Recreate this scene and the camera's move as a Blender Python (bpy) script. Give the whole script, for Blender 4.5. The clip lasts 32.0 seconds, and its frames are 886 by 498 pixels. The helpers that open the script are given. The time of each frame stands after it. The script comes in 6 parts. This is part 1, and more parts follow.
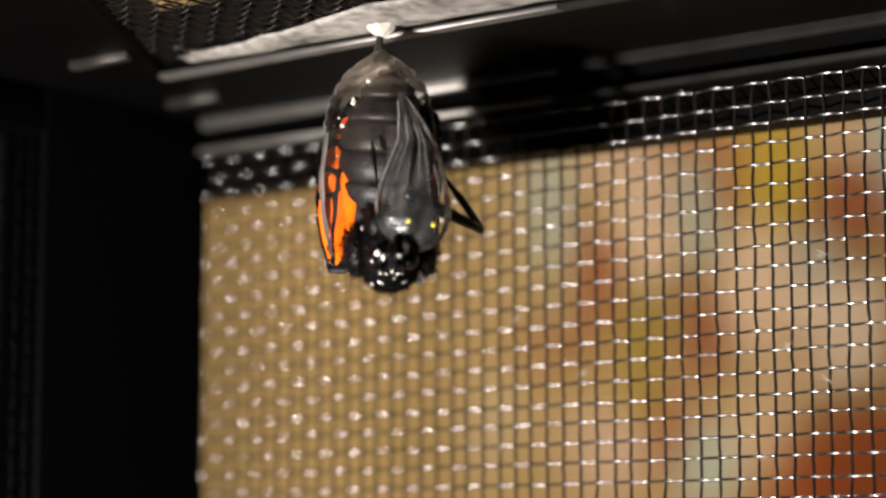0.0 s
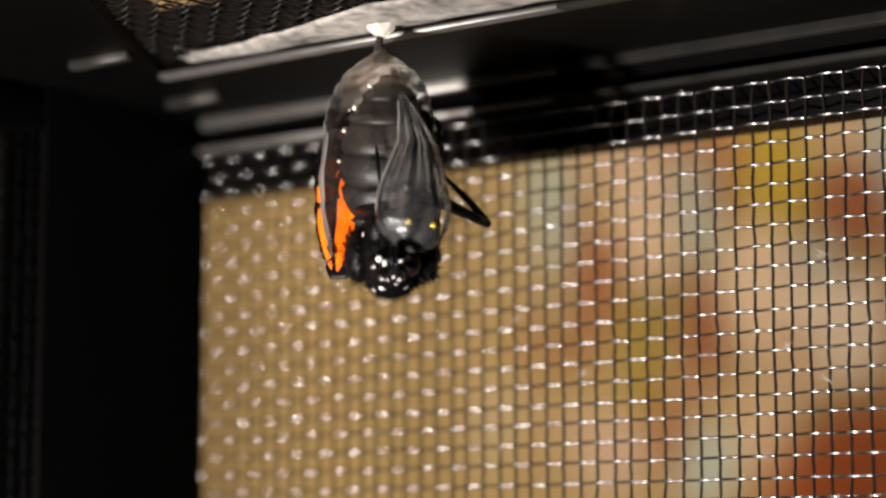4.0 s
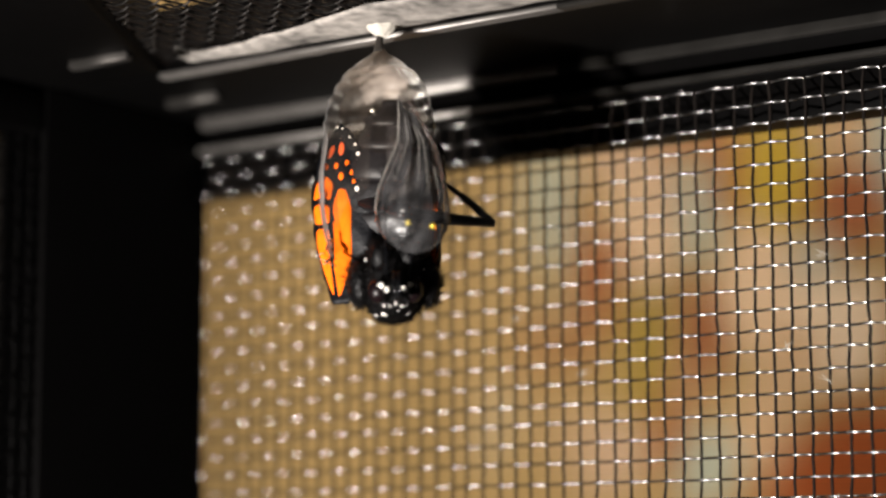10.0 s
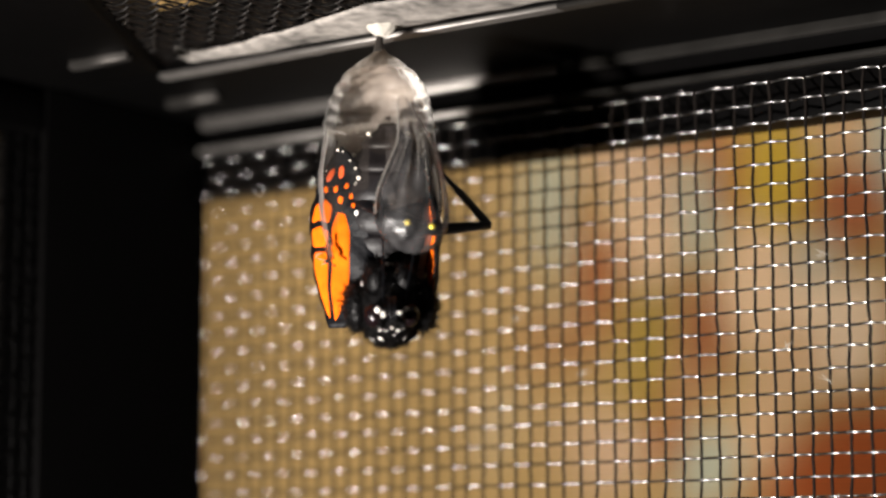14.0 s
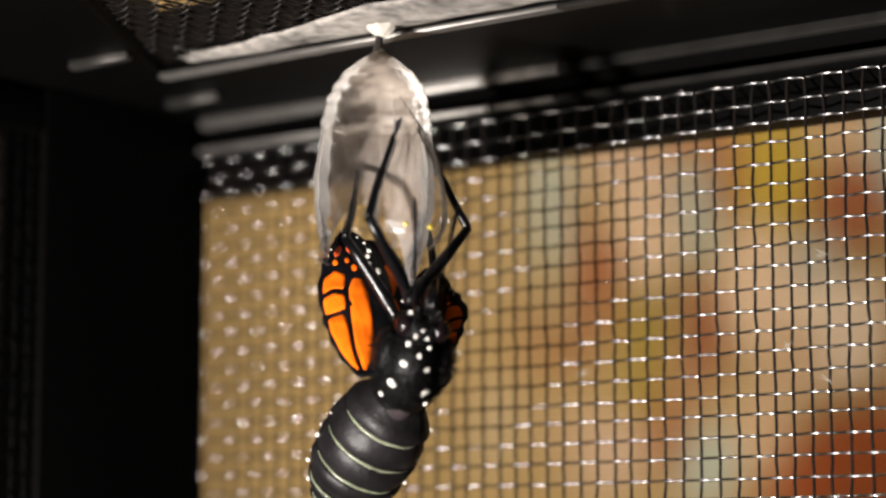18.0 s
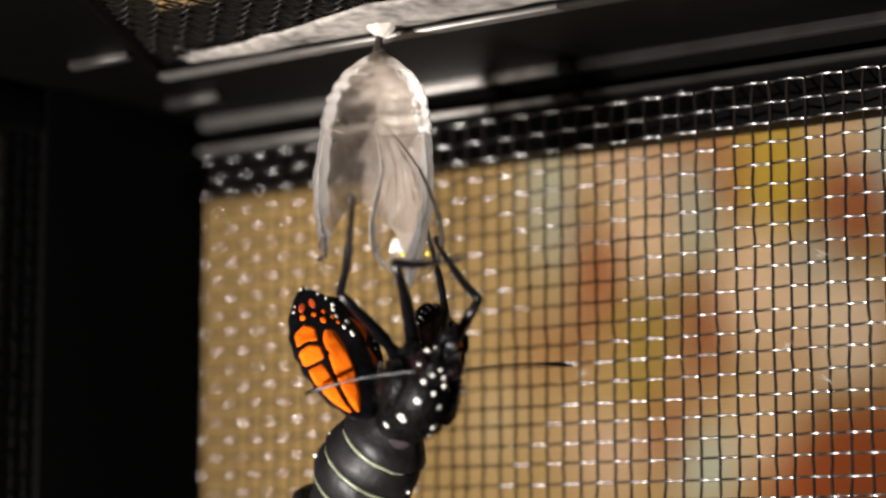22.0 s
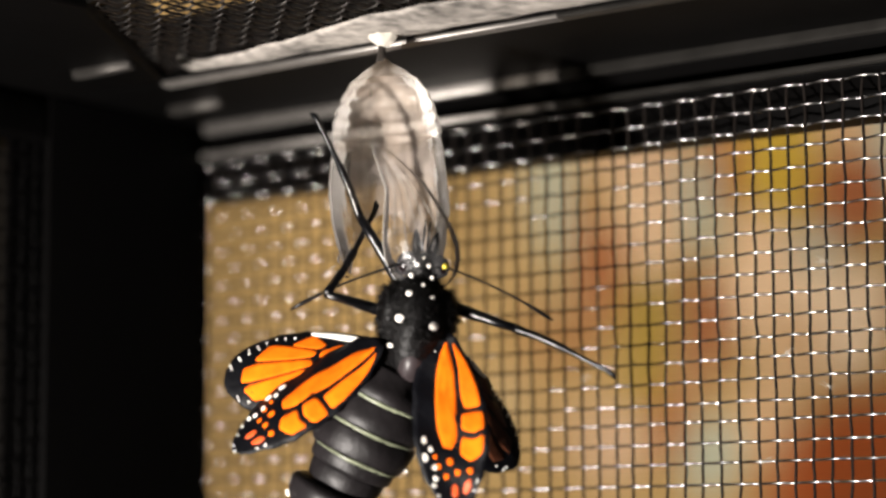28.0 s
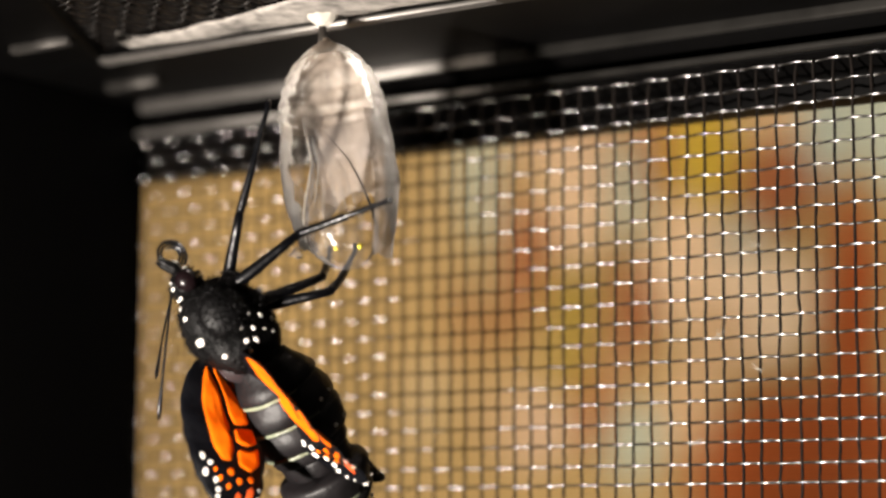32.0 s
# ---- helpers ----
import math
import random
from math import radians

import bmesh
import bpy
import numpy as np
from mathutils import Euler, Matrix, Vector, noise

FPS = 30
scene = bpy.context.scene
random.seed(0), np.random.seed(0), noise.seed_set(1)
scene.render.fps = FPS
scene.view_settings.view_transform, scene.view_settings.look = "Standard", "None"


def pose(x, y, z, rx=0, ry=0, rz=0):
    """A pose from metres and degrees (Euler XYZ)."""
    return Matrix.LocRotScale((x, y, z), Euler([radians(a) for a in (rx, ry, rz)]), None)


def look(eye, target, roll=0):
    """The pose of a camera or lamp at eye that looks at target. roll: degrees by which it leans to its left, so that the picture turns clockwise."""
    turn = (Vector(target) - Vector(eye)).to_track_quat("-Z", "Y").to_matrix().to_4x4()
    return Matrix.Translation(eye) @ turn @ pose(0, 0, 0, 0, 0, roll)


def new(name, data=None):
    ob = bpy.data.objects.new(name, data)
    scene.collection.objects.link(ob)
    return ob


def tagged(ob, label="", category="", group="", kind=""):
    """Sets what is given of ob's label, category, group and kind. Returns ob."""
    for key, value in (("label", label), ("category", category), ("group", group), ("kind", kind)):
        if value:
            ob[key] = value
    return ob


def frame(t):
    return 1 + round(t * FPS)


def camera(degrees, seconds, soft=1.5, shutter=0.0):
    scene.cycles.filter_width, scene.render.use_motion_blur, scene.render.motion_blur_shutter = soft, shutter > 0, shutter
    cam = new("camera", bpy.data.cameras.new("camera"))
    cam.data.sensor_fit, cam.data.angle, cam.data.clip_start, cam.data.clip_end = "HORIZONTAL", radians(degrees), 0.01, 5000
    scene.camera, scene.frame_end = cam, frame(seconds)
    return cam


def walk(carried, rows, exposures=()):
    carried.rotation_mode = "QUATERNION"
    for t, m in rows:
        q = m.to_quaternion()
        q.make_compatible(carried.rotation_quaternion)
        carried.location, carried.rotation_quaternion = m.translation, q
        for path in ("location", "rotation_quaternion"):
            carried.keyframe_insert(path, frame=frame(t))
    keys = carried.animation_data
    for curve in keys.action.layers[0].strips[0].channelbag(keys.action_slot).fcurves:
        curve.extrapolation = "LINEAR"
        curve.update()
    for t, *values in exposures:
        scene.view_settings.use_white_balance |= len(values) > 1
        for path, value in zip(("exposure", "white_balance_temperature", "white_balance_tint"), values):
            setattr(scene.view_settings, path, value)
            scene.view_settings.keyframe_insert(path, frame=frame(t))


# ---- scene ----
# Units: the place is small, so sizes are written in millimetres and scaled.
MM = 0.001
# x to the right, y away from the camera, z up; the origin lies 272 mm before the resting camera.
FOV = 21.5
cam = camera(FOV, 32.0, soft=2.6, shutter=0.5)
cam.data.dof.use_dof = True
cam.data.dof.focus_distance = 0.274
cam.data.dof.aperture_fstop = 10.0
EYE0 = (0.0, -0.2693, -0.0383)
PITCH0 = 98.1


def cam_pose(dx, dy, dz, up, yaw, roll):
    return pose(EYE0[0] + dx * MM, EYE0[1] + dy * MM, EYE0[2] + dz * MM, PITCH0 + up, 0, yaw) @ pose(0, 0, 0, 0, 0, roll)


walk(cam, [
    (0, cam_pose(0, 0, 0, 0, 0, 0)),
    (25.5, cam_pose(0, 0, 0, 0, 0, 0)),
    (27.5, cam_pose(1.14, -0.6, 0.45, -0.15, -0.09, -0.28)),
    (28, cam_pose(0.13, -2.04, 2.83, -0.44, 0.08, -0.25)),
    (28.5, cam_pose(0.05, -1.5, 1.06, -0.17, -0.1, -0.24)),
    (29, cam_pose(0.74, -0.31, -0.03, -0.32, -0.32, -0.22)),
    (29.5, cam_pose(-0.27, -0.83, 0.37, -0.67, -0.66, -0.32)),
    (30, cam_pose(-0.15, 0.79, -2.3, -0.4, -0.97, -0.09)),
    (30.5, cam_pose(-1.44, 3.24, -0.97, -1.38, -1.44, -0.29)),
    (31, cam_pose(1.22, 1.07, -1.23, -1.27, -0.88, 0.1)),
    (31.5, cam_pose(-0.79, -1.3, -0.31, -0.94, -1.89, -0.18)),
    (32, cam_pose(-1.39, -3.79, 1.7, -0.75, -1.82, 0.25)),
], [(0, 0.0, 6500, 10), (22, 0.0, 6500, 10), (25.5, 0.0, 6580, 10), (27.5, 0.08, 6600, 10), (28, 0.14, 6600, 10), (29, 0.15, 6700, 10), (30, 0.19, 6840, 10), (31, 0.23, 6850, 10), (32, 0.23, 6850, 10)])

# ---- light ----
world = bpy.data.worlds.new("world")
scene.world = world
world.use_nodes = True
world.node_tree.nodes["Background"].inputs[0].default_value = (0.9, 0.8, 0.65, 1)
world.node_tree.nodes["Background"].inputs[1].default_value = 0.003


def area_lamp(name, eye, target, size, power, colour):
    d = bpy.data.lights.new(name, "AREA")
    d.shape, d.size, d.energy, d.color = "DISK", size * MM, power, colour
    ob = new(name, d)
    ob.matrix_world = look(Vector(eye) * MM, Vector(target) * MM)
    return ob


area_lamp("lamp_light", (-142, -168, -114), (-5, 5, 0), 15, 2.35, (1.0, 0.938, 0.885))
area_lamp("room_lamp_light", (190, 150, 790), (130, 520, 60), 260, 7.9, (1.0, 0.912, 0.842))
scene.view_settings.exposure = 0.0

# ---- materials ----


def material(name, colour, rough=0.5, metal=0.0, spec=0.5, vary=0.15, scale=400.0, bump=0.1, coat=0.0, random_vary=0.0, sheen=0.0):
    """A surface with grain at two scales and fine relief."""
    m = bpy.data.materials.new(name)
    m.use_nodes = True
    nt = m.node_tree
    b = nt.nodes["Principled BSDF"]
    b.inputs["Roughness"].default_value = rough
    b.inputs["Metallic"].default_value = metal
    b.inputs["Specular IOR Level"].default_value = spec
    b.inputs["Coat Weight"].default_value = coat
    b.inputs["Coat Roughness"].default_value = 0.12
    b.inputs["Sheen Weight"].default_value = sheen
    tc = nt.nodes.new("ShaderNodeTexCoord")
    n1 = nt.nodes.new("ShaderNodeTexNoise")
    n1.inputs["Scale"].default_value = scale
    n1.inputs["Detail"].default_value = 6
    n2 = nt.nodes.new("ShaderNodeTexNoise")
    n2.inputs["Scale"].default_value = scale * 0.13
    n2.inputs["Detail"].default_value = 3
    for n in (n1, n2):
        nt.links.new(tc.outputs["Object"], n.inputs["Vector"])
    add = nt.nodes.new("ShaderNodeMath")
    add.operation = "ADD"
    nt.links.new(n1.outputs["Fac"], add.inputs[0])
    nt.links.new(n2.outputs["Fac"], add.inputs[1])
    rng = nt.nodes.new("ShaderNodeMapRange")
    rng.inputs["From Min"].default_value, rng.inputs["From Max"].default_value = 0.6, 1.4
    rng.inputs["To Min"].default_value, rng.inputs["To Max"].default_value = 1 - vary, 1 + vary
    nt.links.new(add.outputs[0], rng.inputs["Value"])
    hsv = nt.nodes.new("ShaderNodeHueSaturation")
    hsv.inputs["Color"].default_value = (*colour, 1)
    val = rng.outputs[0]
    if random_vary:
        info = nt.nodes.new("ShaderNodeObjectInfo")
        r2 = nt.nodes.new("ShaderNodeMapRange")
        r2.inputs["To Min"].default_value, r2.inputs["To Max"].default_value = 1 - random_vary, 1 + random_vary
        nt.links.new(info.outputs["Random"], r2.inputs["Value"])
        mul = nt.nodes.new("ShaderNodeMath")
        mul.operation = "MULTIPLY"
        nt.links.new(val, mul.inputs[0])
        nt.links.new(r2.outputs[0], mul.inputs[1])
        val = mul.outputs[0]
    nt.links.new(val, hsv.inputs["Value"])
    nt.links.new(hsv.outputs["Color"], b.inputs["Base Color"])
    if bump:
        bp = nt.nodes.new("ShaderNodeBump")
        bp.inputs["Strength"].default_value = bump
        bp.inputs["Distance"].default_value = 0.0002
        nt.links.new(n1.outputs["Fac"], bp.inputs["Height"])
        nt.links.new(bp.outputs["Normal"], b.inputs["Normal"])
    return m


def membrane(name, clear, tint, gloss_rough, scale, ior=1.3, thick=None, relief=0.5, spread=0.21):
    """A thin clear skin: part see-through, part milky, with a wet gloss; thick: (z low, z high, added milk) where it grows thicker upwards."""
    m = bpy.data.materials.new(name)
    m.use_nodes = True
    nt = m.node_tree
    nt.nodes.remove(nt.nodes["Principled BSDF"])
    out = nt.nodes["Material Output"]
    clear_node = nt.nodes.new("ShaderNodeBsdfTransparent")
    clear_node.inputs[0].default_value = (0.96, 0.94, 0.91, 1)
    milk = nt.nodes.new("ShaderNodeBsdfTranslucent")
    milk.inputs[0].default_value = (*tint, 1)
    front = nt.nodes.new("ShaderNodeBsdfDiffuse")
    front.inputs[0].default_value = (*tint, 1)
    gloss = nt.nodes.new("ShaderNodeBsdfAnisotropic")
    gloss.inputs["Roughness"].default_value = gloss_rough
    tc = nt.nodes.new("ShaderNodeTexCoord")
    nz = nt.nodes.new("ShaderNodeTexNoise")
    nz.inputs["Scale"].default_value, nz.inputs["Detail"].default_value = scale, 7
    mp = nt.nodes.new("ShaderNodeMapping")
    mp.inputs["Scale"].default_value = (1.0, 1.0, 0.45)
    nt.links.new(tc.outputs["Object"], mp.inputs["Vector"])
    nt.links.new(mp.outputs[0], nz.inputs["Vector"])
    ramp = nt.nodes.new("ShaderNodeMapRange")
    ramp.inputs["From Min"].default_value, ramp.inputs["From Max"].default_value = 0.3, 0.7
    ramp.inputs["To Min"].default_value, ramp.inputs["To Max"].default_value = min(1, 1 - clear + spread), max(0.0, 1 - clear - spread)
    nt.links.new(nz.outputs["Fac"], ramp.inputs["Value"])
    mix1 = nt.nodes.new("ShaderNodeMixShader")
    mix1.inputs[0].default_value = 0.55
    nt.links.new(milk.outputs[0], mix1.inputs[1])
    nt.links.new(front.outputs[0], mix1.inputs[2])
    mix2 = nt.nodes.new("ShaderNodeMixShader")
    milky = ramp.outputs[0]
    if thick:
        sep = nt.nodes.new("ShaderNodeSeparateXYZ")
        nt.links.new(tc.outputs["Object"], sep.inputs[0])
        grow = nt.nodes.new("ShaderNodeMapRange")
        grow.interpolation_type = "SMOOTHSTEP"
        grow.inputs["From Min"].default_value, grow.inputs["From Max"].default_value = thick[0] * MM, thick[1] * MM
        grow.inputs["To Min"].default_value, grow.inputs["To Max"].default_value = 0.0, thick[2]
        nt.links.new(sep.outputs[2], grow.inputs["Value"])
        more = nt.nodes.new("ShaderNodeMath")
        more.operation, more.use_clamp = "ADD", True
        nt.links.new(milky, more.inputs[0])
        nt.links.new(grow.outputs[0], more.inputs[1])
        milky = more.outputs[0]
    nt.links.new(milky, mix2.inputs[0])
    nt.links.new(clear_node.outputs[0], mix2.inputs[1])
    nt.links.new(mix1.outputs[0], mix2.inputs[2])
    fr = nt.nodes.new("ShaderNodeFresnel")
    fr.inputs["IOR"].default_value = ior
    mix3 = nt.nodes.new("ShaderNodeMixShader")
    bp = nt.nodes.new("ShaderNodeBump")
    bp.inputs["Strength"].default_value, bp.inputs["Distance"].default_value = relief, 0.0004
    nt.links.new(nz.outputs["Fac"], bp.inputs["Height"])
    for s in (gloss, fr):
        nt.links.new(bp.outputs["Normal"], s.inputs["Normal"])
    nt.links.new(fr.outputs[0], mix3.inputs[0])
    nt.links.new(mix2.outputs[0], mix3.inputs[1])
    nt.links.new(gloss.outputs[0], mix3.inputs[2])
    nt.links.new(mix3.outputs[0], out.inputs["Surface"])
    return m


def printed_cloth(name, base, blots):
    """A woven cloth with a print of soft blots: (x, z, rx, rz, colour)."""
    m = bpy.data.materials.new(name)
    m.use_nodes = True
    nt = m.node_tree
    b = nt.nodes["Principled BSDF"]
    b.inputs["Roughness"].default_value = 0.9
    b.inputs["Specular IOR Level"].default_value = 0.1
    tc = nt.nodes.new("ShaderNodeTexCoord")
    sep = nt.nodes.new("ShaderNodeSeparateXYZ")
    nz = nt.nodes.new("ShaderNodeTexNoise")
    nz.inputs["Scale"].default_value, nz.inputs["Detail"].default_value = 60, 4
    nt.links.new(tc.outputs["Object"], nz.inputs["Vector"])
    warp = nt.nodes.new("ShaderNodeVectorMath")
    warp.operation = "MULTIPLY_ADD"
    warp.inputs[1].default_value = (0.014, 0.0, 0.014)
    nt.links.new(nz.outputs["Color"], warp.inputs[0])
    nt.links.new(tc.outputs["Object"], warp.inputs[2])
    nt.links.new(warp.outputs[0], sep.inputs[0])
    fine = nt.nodes.new("ShaderNodeTexNoise")
    fine.inputs["Scale"].default_value, fine.inputs["Detail"].default_value = 18, 5
    nt.links.new(tc.outputs["Object"], fine.inputs["Vector"])
    ground = nt.nodes.new("ShaderNodeMix")
    ground.data_type = "RGBA"
    ground.inputs[6].default_value = (*[c * 0.85 for c in base], 1)
    ground.inputs[7].default_value = (*[min(1, c * 1.15) for c in base], 1)
    nt.links.new(fine.outputs["Fac"], ground.inputs[0])
    last = ground.outputs[2]

    def calc(op, a, v):
        n = nt.nodes.new("ShaderNodeMath")
        n.operation = op
        nt.links.new(a, n.inputs[0])
        if isinstance(v, (int, float)):
            n.inputs[1].default_value = v
        else:
            nt.links.new(v, n.inputs[1])
        return n.outputs[0]

    for x, z, rx, rz, colour in blots:
        dx = calc("DIVIDE", calc("SUBTRACT", sep.outputs[0], (x + 7) * MM), rx * MM)
        dz = calc("DIVIDE", calc("SUBTRACT", sep.outputs[2], (z + 7) * MM), rz * MM)
        d2 = calc("ADD", calc("MULTIPLY", dx, dx), calc("MULTIPLY", dz, dz))
        r = nt.nodes.new("ShaderNodeMapRange")
        r.interpolation_type = "SMOOTHSTEP"
        r.inputs["From Min"].default_value, r.inputs["From Max"].default_value = 0.45, 1.45
        r.inputs["To Min"].default_value, r.inputs["To Max"].default_value = 1, 0
        nt.links.new(d2, r.inputs["Value"])
        mx = nt.nodes.new("ShaderNodeMix")
        mx.data_type = "RGBA"
        nt.links.new(r.outputs[0], mx.inputs[0])
        nt.links.new(last, mx.inputs[6])
        mx.inputs[7].default_value = (*colour, 1)
        last = mx.outputs[2]
    nt.links.new(last, b.inputs["Base Color"])
    return m


M_FRAME = material("black_lacquered_metal", (0.0007, 0.0006, 0.0006), 0.55, 0.0, 0.06, 0.3, 500, 0.15)
# Rail edge metal as it looks in the light; its shaded copy follows.
M_BEAD_LIT = material("lit_satin_metal_edge", (0.34, 0.32, 0.30), 0.55, 1.0, 0.5, 0.35, 260, 0.5)
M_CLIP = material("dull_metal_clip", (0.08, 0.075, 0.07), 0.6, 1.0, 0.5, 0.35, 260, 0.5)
# Darkened copy of the rail edge metal: shade put into the colour.
M_BEAD_SHADED = material("shaded_satin_metal_edge", (0.055, 0.052, 0.048), 0.5, 0.9, 0.4, 0.4, 260, 0.5)
M_WIRE = material("dark_bare_wire", (0.26, 0.252, 0.244), 0.27, 1.0, 0.5, 0.3, 900, 0.05, random_vary=0.2)
M_DULL = material("dusty_dark_wire", (0.045, 0.042, 0.04), 0.36, 1.0, 0.5, 0.4, 900, 0.1, random_vary=0.2)
M_WARP = material("black_coated_wire", (0.006, 0.004, 0.003), 0.7, 0.0, 0.12, 0.3, 900, 0.3, random_vary=0.2)
M_HEM = material("pale_felt_hem", (0.20, 0.183, 0.165), 0.8, 0, 0.4, 1.0, 520, 1.0)
M_SILK = material("white_silk", (0.38, 0.355, 0.31), 0.8, 0, 0.2, 0.12, 1500, 0.8)
M_STALK = material("black_stalk", (0.015, 0.012, 0.010), 0.35, 0, 0.5, 0.3, 1500, 0.3)
M_SHELL = membrane("milky_papery_skin", 0.40, (0.47, 0.41, 0.37), 0.42, 480)
M_FRONT = membrane("clear_papery_skin", 0.988, (0.50, 0.40, 0.31), 0.40, 420, 1.14, (-10.5, -4.2, 0.52), 0.7, 0.02)
M_CASE = membrane("clear_wet_wing_skin", 0.985, (0.55, 0.48, 0.42), 0.20, 260, 1.16, None, 0.5, 0.02)
M_LOBE = membrane("clear_wet_lobe_skin", 0.91, (0.55, 0.48, 0.45), 0.28, 240, 1.2, None, 0.5, 0.06)
M_SIDE = membrane("clear_wet_side_skin", 0.68, (0.55, 0.50, 0.46), 0.35, 240)
M_FLAP = membrane("clear_wet_skin", 0.952, (0.55, 0.54, 0.55), 0.24, 520, 1.36, None, 0.9, 0.07)
M_SEAM = material("pale_seam", (0.20, 0.185, 0.165), 0.5, 0, 0.5, 0.3, 900, 0.3)
M_GOLD = material("gold_speck", (0.65, 0.52, 0.06), 0.3, 0.6, 0.5, 0.1, 900, 0.0)
M_BODY = material("black_hairy_cuticle", (0.0015, 0.0013, 0.0014), 0.45, 0, 0.15, 0.4, 1400, 1.0)
M_HAIR = material("black_hair", (0.002, 0.0018, 0.0018), 0.45, 0, 0.1, 0.2, 900, 0.0)
M_BELLY = material("black_shiny_abdomen", (0.0055, 0.0046, 0.0050), 0.48, 0, 0.24, 0.8, 300, 1.6)
M_BAND = material("pale_green_skin_fold", (0.15, 0.165, 0.11), 0.35, 0, 0.5, 0.6, 500, 0.3)
M_SCUTUM = material("bare_grey_back_plate", (0.022, 0.017, 0.018), 0.4, 0, 0.25, 0.4, 500, 0.6)
M_LEG = material("black_shiny_leg", (0.0013, 0.0014, 0.002), 0.30, 0, 0.35, 0.3, 1500, 0.3)
M_EYE = material("dark_brown_eye", (0.005, 0.0025, 0.003), 0.25, 0, 0.35, 0.2, 3000, 0.2)
M_WHITE = material("white_scales", (0.86, 0.83, 0.76), 0.6, 0, 0.3, 0.08, 2500, 0.4)
M_WING = material("black_wing_scales", (0.0012, 0.0013, 0.0022), 0.5, 0, 0.14, 0.4, 1200, 0.5)
M_ORANGE = material("orange_wing_scales", (0.72, 0.122, 0.003), 0.8, 0, 0.06, 0.3, 700, 0.4, random_vary=0.08)
# Dark copy of the wing orange, with the right hindwing's shade in its colour.
M_ORANGE_SHADED = material("shaded_orange_wing_scales", (0.05, 0.014, 0.005), 0.55, 0, 0.25, 0.3, 900, 0.4)
M_RUST = material("rust_wing_scales", (0.55, 0.075, 0.012), 0.5, 0, 0.35, 0.2, 900, 0.4)
M_ROOM = material("plain_room_paint", (0.06, 0.05, 0.04), 0.8, 0, 0.3, 0.1, 6, 0.1)
M_CLOTH = printed_cloth("printed_curtain_cloth", (0.50, 0.33, 0.13), [
    # x, z, half width, half height, colour
    (9, 43, 5, 50, (0.55, 0.36, 0.150)),
    (23, 78, 5, 27, (0.55, 0.38, 0.170)),
    (18, 12, 8, 17, (0.56, 0.40, 0.200)),
    (29, 39, 5, 19, (0.47, 0.27, 0.110)),
    (37, 89, 8, 21, (0.50, 0.51, 0.370)),
    (39, 58, 6, 13, (0.48, 0.36, 0.180)),
    (47, 82, 4, 13, (0.46, 0.26, 0.120)),
    (53, 62, 7, 21, (0.40, 0.14, 0.055)),
    (44, 41, 9, 13, (0.42, 0.22, 0.085)),
    (63, 105, 15, 11, (0.64, 0.43, 0.260)),
    (83, 113, 14, 5, (0.48, 0.20, 0.080)),
    (70, 84, 11, 23, (0.86, 0.60, 0.360)),
    (79, 95, 5, 11, (0.64, 0.43, 0.260)),
    (88, 86, 7, 19, (0.50, 0.51, 0.370)),
    (98, 99, 3, 21, (0.40, 0.14, 0.055)),
    (70, 37, 9, 23, (0.43, 0.29, 0.060)),
    (89, 46, 7, 20, (0.40, 0.14, 0.055)),
    (81, 24, 5, 15, (0.50, 0.27, 0.120)),
    (143, 115, 17, 10, (0.72, 0.47, 0.250)),
    (140, 90, 15, 16, (0.40, 0.14, 0.055)),
    (158, 111, 11, 22, (0.56, 0.60, 0.470)),
    (114, 101, 13, 22, (0.56, 0.37, 0.045)),
    (99, 74, 4, 11, (0.66, 0.42, 0.200)),
    (108, 58, 12, 25, (0.86, 0.60, 0.360)),
    (134, 47, 18, 21, (0.97, 0.74, 0.490)),
    (118, 35, 11, 15, (0.72, 0.47, 0.250)),
    (126, 71, 10, 7, (0.56, 0.50, 0.360)),
    (107, 12, 11, 17, (0.72, 0.47, 0.250)),
    (164, 39, 10, 52, (0.42, 0.10, 0.026)),
    (150, -15, 44, 37, (0.42, 0.10, 0.026)),
    (55, 5, 14, 15, (0.64, 0.43, 0.260)),
    (75, 9, 4, 15, (0.40, 0.14, 0.055)),
    (90, -1, 10, 15, (0.50, 0.51, 0.370)),
    (42, 9, 8, 13, (0.56, 0.37, 0.180)),
    (174, -10, 23, 23, (0.42, 0.10, 0.026)),
    (181, 111, 13, 27, (0.55, 0.60, 0.460)),
])

# ---- building helpers ----


def part(name, bm, mat, parent=None, label="", smooth=True):
    """One mesh object from a bmesh given in millimetres, under a thing or a part."""
    me = bpy.data.meshes.new(name)
    bmesh.ops.scale(bm, vec=(MM, MM, MM), verts=bm.verts)
    bm.to_mesh(me)
    bm.free()
    me.materials.append(mat)
    if smooth:
        me.shade_smooth()
    ob = new(name, me)
    if parent is not None:
        ob.parent = parent
    if label:
        ob["label"] = label
    return ob


def shared(name, me, parent, m=None):
    ob = new(name, me)
    ob.parent = parent
    if m is not None:
        ob.matrix_basis = m
    return ob


def thing(name, label, category, group="", kind=""):
    ob = new(name)
    ob.empty_display_size = 0.005
    return tagged(ob, label, category, group, kind)


